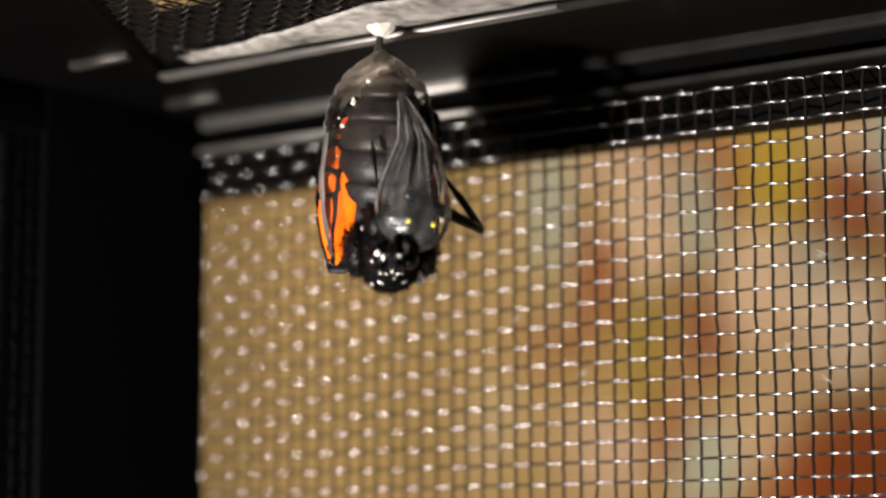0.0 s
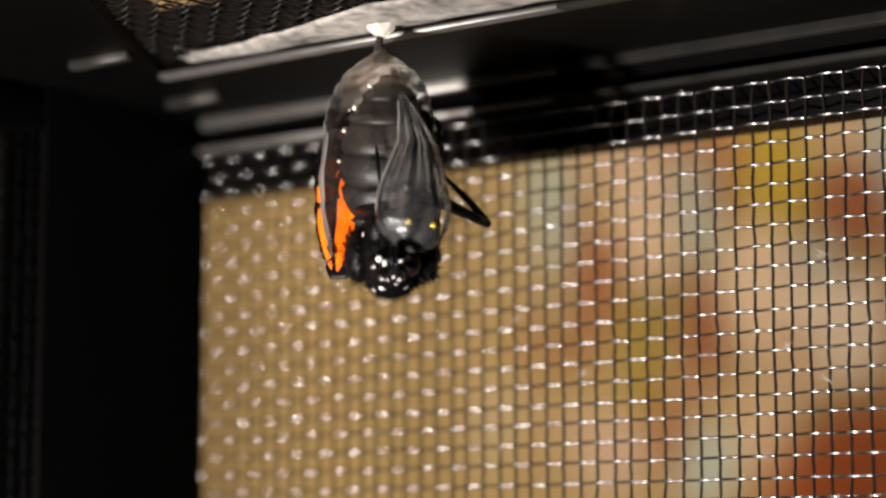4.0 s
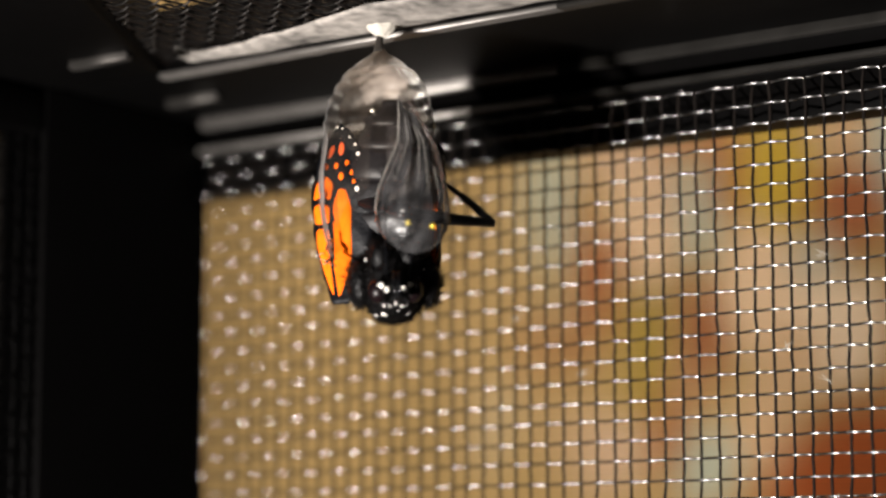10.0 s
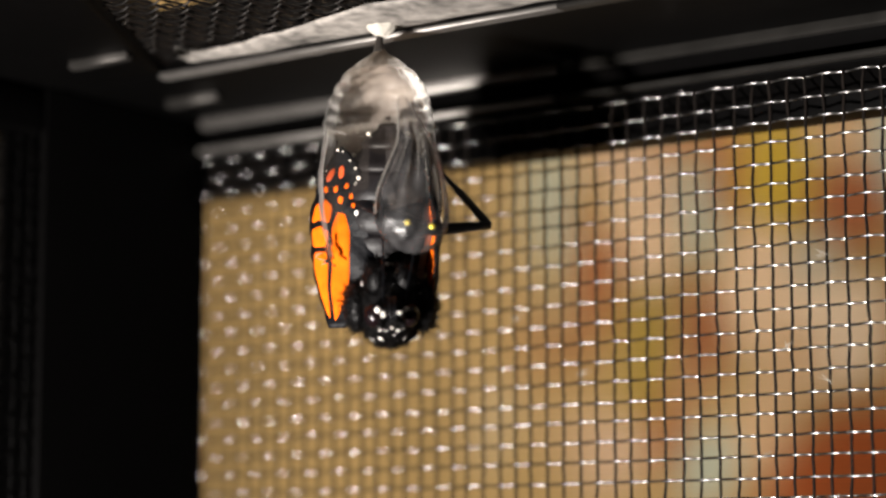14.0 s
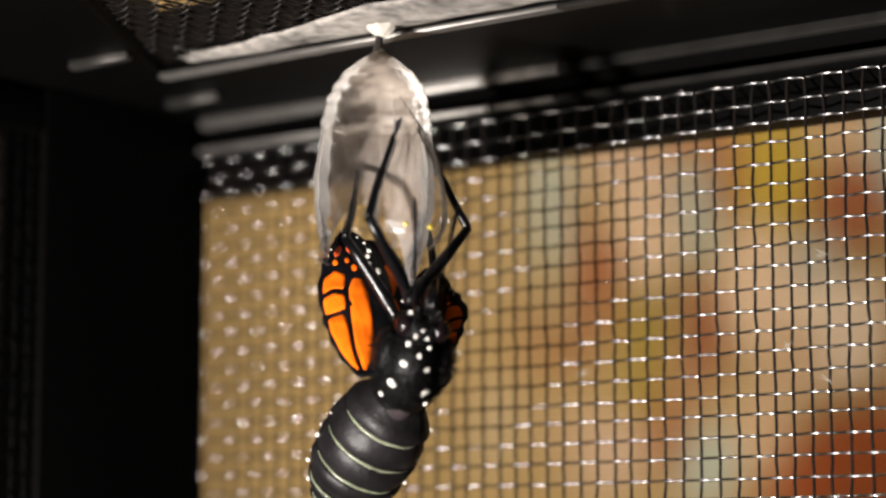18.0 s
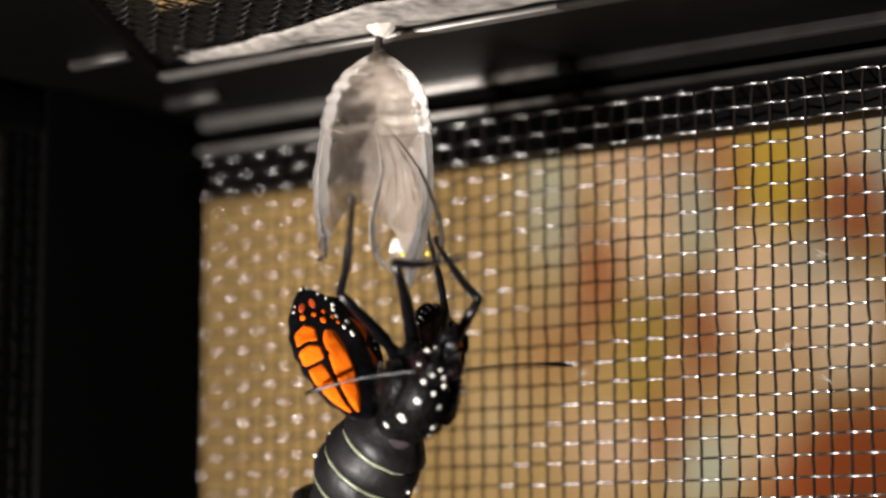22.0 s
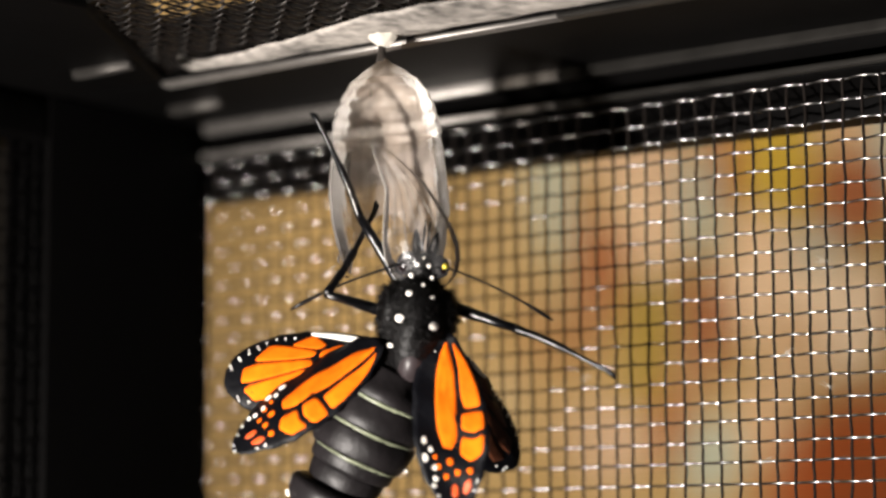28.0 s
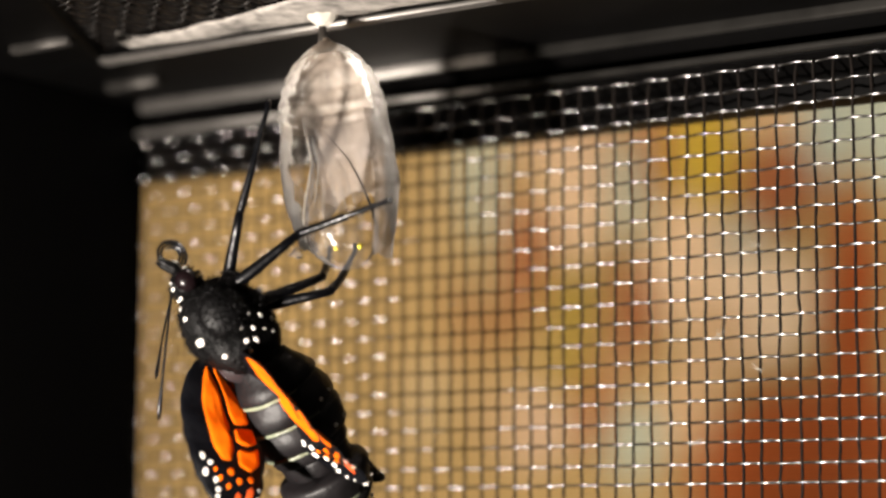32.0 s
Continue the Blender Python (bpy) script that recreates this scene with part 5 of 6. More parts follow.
    walk(shin_fl, [
        (0, pose(0.01040, 0.00000, 0.00000, 10.1, -16.9, -52.7)),
        (6, pose(0.01040, 0.00000, 0.00000, 5.6, -12.5, -56.4)),
        (8, pose(0.01040, 0.00000, 0.00000, 0.9, -10.8, -58.2)),
        (13, pose(0.01040, 0.00000, 0.00000, -13.9, -5.0, -63.6)),
        (17, pose(0.01040, 0.00000, 0.00000, -15.0, 33.0, -46.6)),
        (17.2, pose(0.01040, 0.00000, 0.00000, -8.1, 14.9, -30.4)),
        (17.4, pose(0.01040, 0.00000, 0.00000, -8.7, 9.6, -32.8)),
        (17.5, pose(0.01040, 0.00000, 0.00000, -8.8, 6.9, -33.7)),
        (17.6, pose(0.01040, 0.00000, 0.00000, -8.8, 4.4, -34.3)),
        (18, pose(0.01040, 0.00000, 0.00000, 169.6, 18.5, -70.8)),
        (19, pose(0.01040, 0.00000, 0.00000, -8.6, -12.2, -32.4)),
        (20, pose(0.01040, 0.00000, 0.00000, -10.7, 1.6, -56.4)),
        (20.5, pose(0.01040, 0.00000, 0.00000, -9.1, 0.3, -40.1)),
        (21, pose(0.01040, 0.00000, 0.00000, -18.3, -27.4, 0.5)),
        (21.5, pose(0.01040, 0.00000, 0.00000, -9.1, -0.5, -39.5)),
        (21.75, pose(0.01040, 0.00000, 0.00000, -12.7, -47.1, -31.3)),
        (22, pose(0.01040, 0.00000, 0.00000, -49.4, -55.7, 5.9)),
        (22.25, pose(0.01040, 0.00000, 0.00000, 8.2, -41.2, -52.0)),
        (22.5, pose(0.01040, 0.00000, 0.00000, 10.0, 14.0, -58.5)),
        (23, pose(0.01040, 0.00000, 0.00000, 13.1, -3.1, -27.1)),
        (23.5, pose(0.01040, 0.00000, 0.00000, 13.1, -3.0, -27.0)),
        (24, pose(0.01040, 0.00000, 0.00000, 13.0, 1.1, -25.7)),
        (24.5, pose(0.01040, 0.00000, 0.00000, 24.4, -21.4, -83.6)),
        (25, pose(0.01040, 0.00000, 0.00000, 18.8, -41.7, -73.2)),
        (25.5, pose(0.01040, 0.00000, 0.00000, -0.6, -37.2, -43.1)),
        (26.5, pose(0.01040, 0.00000, 0.00000, 3.1, 16.2, -60.7)),
        (27.5, pose(0.01040, 0.00000, 0.00000, -16.1, 14.5, -125.9)),
        (27.75, pose(0.01040, 0.00000, 0.00000, -2.5, 8.2, -63.5)),
        (28, pose(0.01040, 0.00000, 0.00000, -1.5, -6.5, -3.8)),
        (28.5, pose(0.01040, 0.00000, 0.00000, -1.7, 0.3, 0.2)),
        (29, pose(0.01040, 0.00000, 0.00000, -1.4, 10.8, 3.8)),
        (29.5, pose(0.01040, 0.00000, 0.00000, -4.3, 17.0, -8.4)),
        (30, pose(0.01040, 0.00000, 0.00000, -7.9, 15.5, -21.2)),
        (30.5, pose(0.01040, 0.00000, 0.00000, -2.6, 10.9, 1.8)),
        (31, pose(0.01040, 0.00000, 0.00000, -6.1, 26.2, -9.1)),
        (31.5, pose(0.01040, 0.00000, 0.00000, -5.4, -0.2, -5.8)),
        (32, pose(0.01040, 0.00000, 0.00000, -5.9, 17.8, -9.2)),
    ])
    walk(leg_fr, [
        (0, pose(0.00448, 0.00570, 0.00282, -14.7, 41.7, -34.4)),
        (6, pose(0.00406, 0.00766, 0.00245, -11.1, 34.7, -30.8)),
        (8, pose(0.00359, 0.00781, 0.00239, -8.4, 36.3, -23.7)),
        (13, pose(0.00418, 0.00854, 0.00221, -3.8, 40.2, -6.6)),
        (17, pose(0.00322, 0.01033, 0.00174, -7.8, 50.4, 3.5)),
        (17.2, pose(0.00160, 0.00300, 0.00320, 23.3, 25.9, 52.6)),
        (17.4, pose(0.00160, 0.00300, 0.00320, 25.3, 8.3, 59.4)),
        (17.5, pose(0.00160, 0.00300, 0.00320, 25.6, -3.8, 66.9)),
        (17.6, pose(0.00160, 0.00300, 0.00320, 24.3, -16.4, 74.1)),
        (18, pose(-0.00019, 0.00764, 0.00674, 24.3, 4.6, 66.6)),
        (19, pose(-0.00064, 0.00864, 0.00742, 21.5, 12.4, 69.8)),
        (20, pose(-0.00180, 0.00887, 0.00748, 16.8, 17.5, 76.5)),
        (20.5, pose(0.00160, 0.00300, 0.00320, 25.3, -29.4, 75.9)),
        (21, pose(0.00013, 0.00537, 0.00617, 37.8, -4.6, 45.5)),
        (21.5, pose(0.00160, 0.00300, 0.00320, 32.2, -26.4, 61.9)),
        (22, pose(0.00160, 0.00300, 0.00320, 23.9, -70.0, 72.2)),
        (22.5, pose(0.00160, 0.00300, 0.00320, 153.1, -52.5, -62.1)),
        (23, pose(0.00160, 0.00300, 0.00320, -21.6, -132.0, 111.0)),
        (23.5, pose(0.00160, 0.00300, 0.00320, 151.5, -28.3, -58.0)),
        (24, pose(0.00160, 0.00300, 0.00320, 146.9, -9.9, -44.1)),
        (24.5, pose(0.00160, 0.00300, 0.00320, 110.4, -53.9, 16.0)),
        (25, pose(0.00160, 0.00300, 0.00320, 148.0, -40.2, -33.6)),
        (25.5, pose(0.00160, 0.00300, 0.00320, 111.7, -40.4, 20.2)),
        (26.5, pose(0.00160, 0.00300, 0.00320, 160.7, -57.5, -41.6)),
        (27.5, pose(0.00160, 0.00300, 0.00320, 57.9, -124.2, 51.1)),
        (27.75, pose(0.00160, 0.00300, 0.00320, 178.6, -34.5, -52.4)),
        (28, pose(0.00160, 0.00300, 0.00320, 170.7, 10.0, -18.7)),
        (28.5, pose(0.00160, 0.00300, 0.00320, 169.5, 3.8, -28.6)),
        (28.75, pose(0.00160, 0.00300, 0.00320, 165.4, -27.1, -9.3)),
        (29, pose(0.00160, 0.00300, 0.00320, 142.6, -53.5, 24.5)),
        (29.5, pose(0.00160, 0.00300, 0.00320, 139.0, -40.5, 29.3)),
        (30, pose(0.00160, 0.00300, 0.00320, 142.4, -13.2, 22.2)),
        (30.5, pose(0.00160, 0.00300, 0.00320, 139.2, 2.9, 56.5)),
        (31, pose(0.00160, 0.00300, 0.00320, 140.4, 9.0, 68.1)),
        (31.5, pose(0.00160, 0.00300, 0.00320, 140.6, 1.9, 70.1)),
        (32, pose(0.00160, 0.00300, 0.00320, 140.5, 8.5, 69.3)),
    ])
    walk(shin_fr, [
        (0, pose(0.01040, 0.00000, 0.00000, -32.2, 64.3, 83.4)),
        (6, pose(0.01040, 0.00000, 0.00000, -27.0, 73.9, 90.9)),
        (8, pose(0.01040, 0.00000, 0.00000, -32.6, 74.5, 85.2)),
        (13, pose(0.01040, 0.00000, 0.00000, -42.1, 67.4, 76.7)),
        (17, pose(0.01040, 0.00000, 0.00000, -40.7, 18.9, 100.3)),
        (17.2, pose(0.01040, 0.00000, 0.00000, -69.4, 32.9, 43.6)),
        (17.4, pose(0.01040, 0.00000, 0.00000, -70.4, 28.6, 41.6)),
        (17.5, pose(0.01040, 0.00000, 0.00000, -70.7, 25.7, 40.9)),
        (17.6, pose(0.01040, 0.00000, 0.00000, -70.9, 22.5, 40.4)),
        (18, pose(0.01040, 0.00000, 0.00000, -67.4, -8.0, 74.1)),
        (19, pose(0.01040, 0.00000, 0.00000, -75.0, -16.5, 72.7)),
        (20, pose(0.01040, 0.00000, 0.00000, -85.8, -28.9, 66.7)),
        (20.5, pose(0.01040, 0.00000, 0.00000, -75.7, 9.1, 25.0)),
        (21, pose(0.01040, 0.00000, 0.00000, -72.9, -13.0, 77.1)),
        (21.5, pose(0.01040, 0.00000, 0.00000, -72.8, 9.3, 41.2)),
        (21.75, pose(0.01040, 0.00000, 0.00000, -65.6, 50.1, 54.8)),
        (22, pose(0.01040, 0.00000, 0.00000, 22.7, 76.6, 148.0)),
        (22.25, pose(0.01040, 0.00000, 0.00000, -140.3, 47.1, -16.5)),
        (22.5, pose(0.01040, 0.00000, 0.00000, -141.7, -8.6, -20.1)),
        (23, pose(0.01040, 0.00000, 0.00000, -141.0, -7.6, -25.1)),
        (23.5, pose(0.01040, 0.00000, 0.00000, -141.4, -1.2, -19.8)),
        (24, pose(0.01040, 0.00000, 0.00000, -141.0, -8.6, -24.4)),
        (24.25, pose(0.01040, 0.00000, 0.00000, -138.7, 21.9, -6.2)),
        (24.5, pose(0.01040, 0.00000, 0.00000, -121.5, 49.3, 22.2)),
        (25, pose(0.01040, 0.00000, 0.00000, -50.6, 113.6, 85.0)),
        (25.25, pose(0.01040, 0.00000, 0.00000, -154.1, 48.0, -9.5)),
        (25.5, pose(0.01040, 0.00000, 0.00000, -142.3, 7.3, 14.2)),
        (26.5, pose(0.01040, 0.00000, 0.00000, -148.2, 12.3, -19.5)),
        (27.5, pose(0.01040, 0.00000, 0.00000, -149.9, -4.1, -42.7)),
        (27.75, pose(0.01040, 0.00000, 0.00000, -152.2, -6.0, -17.2)),
        (28, pose(0.01040, 0.00000, 0.00000, -153.9, -3.2, 3.6)),
        (28.5, pose(0.01040, 0.00000, 0.00000, -152.6, -5.7, -13.2)),
        (28.75, pose(0.01040, 0.00000, 0.00000, -154.6, -2.7, 13.4)),
        (29, pose(0.01040, 0.00000, 0.00000, -154.3, 3.7, 38.8)),
        (29.5, pose(0.01040, 0.00000, 0.00000, -154.2, -2.1, 45.2)),
        (29.667, pose(0.01040, 0.00000, 0.00000, -162.9, 39.4, 20.3)),
        (29.833, pose(0.01040, 0.00000, 0.00000, 137.3, 63.7, -51.1)),
        (30, pose(0.01040, 0.00000, 0.00000, 84.9, 35.5, -115.2)),
        (30.25, pose(0.01040, 0.00000, 0.00000, 115.4, 24.4, -58.3)),
        (30.5, pose(0.01040, 0.00000, 0.00000, 124.1, -2.7, -15.3)),
        (31, pose(0.01040, 0.00000, 0.00000, 118.4, -23.4, 9.2)),
        (31.5, pose(0.01040, 0.00000, 0.00000, 121.5, -26.2, 1.8)),
        (32, pose(0.01040, 0.00000, 0.00000, 118.1, -26.3, 9.6)),
    ])
    walk(leg_hl, [
        (0, pose(-0.00170, 0.00320, 0.00020, -16.9, 104.7, 73.6)),
        (2, pose(-0.00170, 0.00320, 0.00020, -26.0, 100.3, 64.4)),
        (3.5, pose(-0.00170, 0.00320, 0.00020, -40.5, 97.2, 49.6)),
        (5.5, pose(-0.00170, 0.00320, 0.00020, -86.9, 94.9, 3.0)),
        (7, pose(-0.00170, 0.00320, 0.00020, -125.8, 96.3, -36.1)),
        (9, pose(-0.00170, 0.00320, 0.00020, 31.0, 79.4, 120.5)),
        (11, pose(-0.00170, 0.00320, 0.00020, 21.8, 74.5, 111.1)),
        (13, pose(-0.00170, 0.00320, 0.00020, 17.2, 69.5, 106.3)),
        (14.5, pose(-0.00170, 0.00320, 0.00020, 15.1, 65.8, 104.0)),
        (16.5, pose(-0.00170, 0.00320, 0.00020, 13.2, 61.1, 101.9)),
        (17, pose(-0.00170, 0.00320, 0.00020, 22.2, 51.2, 112.6)),
        (17.2, pose(-0.00170, 0.00320, 0.00020, 24.6, 46.8, 115.8)),
        (17.4, pose(-0.00170, 0.00320, 0.00020, 21.5, 28.7, 110.9)),
        (17.5, pose(-0.00170, 0.00320, 0.00020, 23.3, 16.5, 115.4)),
        (17.6, pose(-0.00170, 0.00320, 0.00020, 24.4, 4.2, 121.8)),
        (18, pose(-0.00292, 0.00537, 0.00226, 21.4, -24.8, 140.1)),
        (19, pose(-0.00307, 0.00636, 0.00250, 23.3, -10.0, 135.0)),
        (20, pose(-0.00480, 0.00658, 0.00248, 23.8, 15.6, 130.5)),
        (20.5, pose(-0.00170, 0.00320, 0.00020, 20.9, -42.0, 138.6)),
        (21, pose(-0.00253, 0.00677, 0.00461, -62.9, -56.5, -126.0)),
        (21.5, pose(-0.00170, 0.00320, 0.00020, 16.9, -43.4, 144.0)),
        (22, pose(-0.00350, 0.00540, 0.00100, 6.2, -36.1, 168.9)),
        (22.5, pose(-0.00170, 0.00320, 0.00020, 16.5, 14.2, 148.3)),
        (23, pose(-0.00170, 0.00320, 0.00020, 17.7, 14.6, 153.4)),
        (23.5, pose(-0.00170, 0.00320, 0.00020, 17.8, -2.6, 153.9)),
        (24, pose(-0.00170, 0.00320, 0.00020, 14.9, -40.8, 161.3)),
        (24.5, pose(-0.00170, 0.00320, 0.00020, 65.7, -75.7, 105.2)),
        (25, pose(-0.00170, 0.00320, 0.00020, 158.1, -60.5, 9.0)),
        (25.5, pose(-0.00170, 0.00320, 0.00020, 144.4, -62.5, 24.6)),
        (26.5, pose(-0.00170, 0.00320, 0.00020, 18.8, -50.3, 158.0)),
        (27, pose(-0.00170, 0.00320, 0.00020, 25.2, -14.4, 146.5)),
        (27.5, pose(-0.00170, 0.00320, 0.00020, 24.7, 21.9, 138.7)),
        (27.75, pose(-0.00170, 0.00320, 0.00020, 33.0, 4.1, 174.0)),
        (28, pose(-0.00170, 0.00320, 0.00020, 29.6, -15.2, -152.2)),
        (28.5, pose(-0.00170, 0.00320, 0.00020, 27.1, -25.4, -145.1)),
        (28.75, pose(-0.00170, 0.00320, 0.00020, -117.6, -125.1, -16.1)),
        (29, pose(-0.00170, 0.00320, 0.00020, 121.2, -42.8, 90.6)),
        (29.5, pose(-0.00170, 0.00320, 0.00020, 122.6, -30.6, 88.3)),
        (29.75, pose(-0.00170, 0.00320, 0.00020, 127.8, 1.0, 68.7)),
        (30, pose(-0.00170, 0.00320, 0.00020, 121.7, 32.5, 48.7)),
        (30.5, pose(-0.00170, 0.00320, 0.00020, 129.5, 34.6, 62.6)),
        (31, pose(-0.00170, 0.00320, 0.00020, 128.7, 36.7, 61.2)),
        (31.5, pose(-0.00170, 0.00320, 0.00020, 131.0, 26.6, 65.7)),
        (32, pose(-0.00170, 0.00320, 0.00020, 129.9, 34.0, 63.5)),
    ])
    walk(shin_hl, [
        (0, pose(0.01040, 0.00000, 0.00000, 0.0, -35.3, -8.0)),
        (2, pose(0.01040, 0.00000, 0.00000, 0.0, -30.3, -8.0)),
        (3.5, pose(0.01040, 0.00000, 0.00000, 0.0, -26.3, -8.0)),
        (5.5, pose(0.01040, 0.00000, 0.00000, 0.1, -20.9, -8.2)),
        (7, pose(0.01040, 0.00000, 0.00000, 0.2, -16.8, -8.3)),
        (9, pose(0.01040, 0.00000, 0.00000, 0.2, -11.2, -8.6)),
        (11, pose(0.01040, 0.00000, 0.00000, 0.3, -5.7, -9.0)),
        (13, pose(0.01040, 0.00000, 0.00000, 0.3, -0.3, -9.4)),
        (14.5, pose(0.01040, 0.00000, 0.00000, 0.3, 3.6, -9.7)),
        (16.5, pose(0.01040, 0.00000, 0.00000, 0.2, 8.6, -10.3)),
        (17, pose(0.01040, 0.00000, 0.00000, -0.9, 6.0, -18.9)),
        (17.2, pose(0.01040, 0.00000, 0.00000, -1.2, 4.9, -22.4)),
        (17.4, pose(0.01040, 0.00000, 0.00000, -1.3, -1.2, -26.0)),
        (17.5, pose(0.01040, 0.00000, 0.00000, -1.3, -6.2, -27.0)),
        (17.6, pose(0.01040, 0.00000, 0.00000, -1.2, -11.3, -27.1)),
        (18, pose(0.01040, 0.00000, 0.00000, 2.6, 6.6, -62.6)),
        (19, pose(0.01040, 0.00000, 0.00000, 2.1, -4.5, -48.6)),
        (20, pose(0.01040, 0.00000, 0.00000, 1.3, -34.6, -30.2)),
        (20.5, pose(0.01040, 0.00000, 0.00000, 1.6, -13.2, -39.3)),
        (21, pose(0.01040, 0.00000, 0.00000, -6.0, -24.7, -16.4)),
        (21.5, pose(0.01040, 0.00000, 0.00000, 2.8, -18.7, -43.5)),
        (22, pose(0.01040, 0.00000, 0.00000, -10.8, -37.7, -17.3)),
        (22.5, pose(0.01040, 0.00000, 0.00000, 6.0, -32.7, -52.2)),
        (23, pose(0.01040, 0.00000, 0.00000, 11.2, -38.4, -61.1)),
        (23.5, pose(0.01040, 0.00000, 0.00000, 1.4, -40.6, -45.8)),
        (24, pose(0.01040, 0.00000, 0.00000, -6.4, -29.1, -32.3)),
        (24.5, pose(0.01040, 0.00000, 0.00000, -5.7, -4.7, -34.6)),
        (25, pose(0.01040, 0.00000, 0.00000, -6.3, 15.6, -41.0)),
        (25.5, pose(0.01040, 0.00000, 0.00000, -7.2, 16.4, -44.5)),
        (26.5, pose(0.01040, 0.00000, 0.00000, -11.4, -31.8, -16.6)),
        (27, pose(0.01040, 0.00000, 0.00000, -28.5, -44.8, 10.4)),
        (27.5, pose(0.01040, 0.00000, 0.00000, -47.3, -52.2, 35.2)),
        (27.75, pose(0.01040, 0.00000, 0.00000, -84.4, -83.6, 73.7)),
        (28, pose(0.01040, 0.00000, 0.00000, 13.1, -113.1, -22.4)),
        (28.5, pose(0.01040, 0.00000, 0.00000, 48.9, -112.5, -61.1)),
        (28.75, pose(0.01040, 0.00000, 0.00000, -8.1, -60.3, -9.0)),
        (29, pose(0.01040, 0.00000, 0.00000, 0.1, -4.2, -22.5)),
        (29.5, pose(0.01040, 0.00000, 0.00000, 0.2, 8.3, -18.1)),
        (29.75, pose(0.01040, 0.00000, 0.00000, -5.8, 51.2, -29.4)),
        (30, pose(0.01040, 0.00000, 0.00000, -81.2, 64.1, -113.9)),
        (30.5, pose(0.01040, 0.00000, 0.00000, -65.5, 60.4, -96.3)),
        (31, pose(0.01040, 0.00000, 0.00000, -57.6, 66.9, -87.5)),
        (31.5, pose(0.01040, 0.00000, 0.00000, -46.3, 60.3, -74.9)),
        (32, pose(0.01040, 0.00000, 0.00000, -42.8, 60.0, -70.9)),
    ])
    walk(leg_hr, [
        (0, pose(0.00170, 0.00320, 0.00020, -0.0, 57.8, -42.3)),
        (2, pose(0.00170, 0.00320, 0.00020, 7.1, 61.4, -34.1)),
        (3.5, pose(0.00170, 0.00320, 0.00020, 14.3, 63.9, -26.0)),
        (5.5, pose(0.00170, 0.00320, 0.00020, 26.7, 66.5, -12.4)),
        (7, pose(0.00170, 0.00320, 0.00020, 37.9, 67.6, -0.3)),
        (9, pose(0.00170, 0.00320, 0.00020, 53.8, 67.5, 17.0)),
        (11, pose(0.00170, 0.00320, 0.00020, 68.3, 65.6, 32.8)),
        (13, pose(0.00170, 0.00320, 0.00020, 79.7, 62.5, 45.4)),
        (14.5, pose(0.00170, 0.00320, 0.00020, 86.2, 59.7, 52.8)),
        (16.5, pose(0.00170, 0.00320, 0.00020, 92.6, 55.7, 60.3)),
        (17, pose(0.00170, 0.00320, 0.00020, 93.8, 54.7, 61.9)),
        (17.2, pose(0.00170, 0.00320, 0.00020, 96.5, 54.7, 65.2)),
        (17.4, pose(0.00170, 0.00320, 0.00020, 100.5, 35.8, 70.7)),
        (17.5, pose(0.00170, 0.00320, 0.00020, 104.1, 23.0, 78.1)),
        (17.6, pose(0.00170, 0.00320, 0.00020, 106.2, 9.8, 85.2)),
        (18, pose(0.00170, 0.00320, 0.00020, 106.8, 3.2, 90.5)),
        (19, pose(0.00170, 0.00320, 0.00020, 106.6, -8.0, 94.6)),
        (20, pose(0.00170, 0.00320, 0.00020, 105.5, -19.2, 99.0)),
        (20.5, pose(0.00170, 0.00320, 0.00020, 106.5, -29.5, 96.6)),
        (21, pose(0.00300, 0.00639, 0.00410, 111.5, 16.1, 89.9)),
        (21.5, pose(0.00170, 0.00320, 0.00020, 113.9, -8.5, 76.0)),
        (22, pose(0.00170, 0.00320, 0.00020, 113.9, 9.3, 76.1)),
        (22.5, pose(0.00170, 0.00320, 0.00020, 113.6, 13.0, 74.7)),
        (23, pose(0.00170, 0.00320, 0.00020, 116.8, 3.4, 96.5)),
        (23.5, pose(0.00170, 0.00320, 0.00020, 116.4, 1.5, 87.4)),
        (24, pose(-0.00040, 0.00569, 0.00532, 118.3, -2.1, 84.5)),
        (24.5, pose(0.00170, 0.00320, 0.00020, -134.3, -64.7, -11.9)),
        (25, pose(0.00170, 0.00320, 0.00020, -144.4, -22.5, 1.8)),
        (25.5, pose(0.00170, 0.00320, 0.00020, -148.9, -15.4, 15.6)),
        (26.5, pose(0.00170, 0.00320, 0.00020, 2.2, -144.4, -103.4)),
        (27, pose(0.00170, 0.00320, 0.00020, -176.1, 0.2, 71.3)),
        (27.5, pose(0.00170, 0.00320, 0.00020, 2.2, 144.1, -114.0)),
        (28, pose(0.00170, 0.00320, 0.00020, 5.6, -156.1, -86.3)),
        (28.5, pose(0.00170, 0.00320, 0.00020, 11.4, -146.8, -98.3)),
        (28.75, pose(0.00170, 0.00320, 0.00020, -151.7, -18.5, 44.3)),
        (29, pose(0.00170, 0.00320, 0.00020, -147.1, 2.0, 13.8)),
        (29.5, pose(0.00170, 0.00320, 0.00020, -146.5, 15.0, 18.1)),
        (29.75, pose(0.00170, 0.00320, 0.00020, -126.4, 29.5, 67.9)),
        (30, pose(0.00170, 0.00320, 0.00020, -100.9, 23.7, 121.5)),
        (30.5, pose(0.00170, 0.00320, 0.00020, -96.4, 20.0, 133.4)),
        (31, pose(0.00170, 0.00320, 0.00020, -99.4, 21.7, 125.0)),
        (31.5, pose(0.00170, 0.00320, 0.00020, -102.2, 22.0, 117.6)),
        (32, pose(0.00170, 0.00320, 0.00020, -105.3, 22.9, 109.4)),
    ])
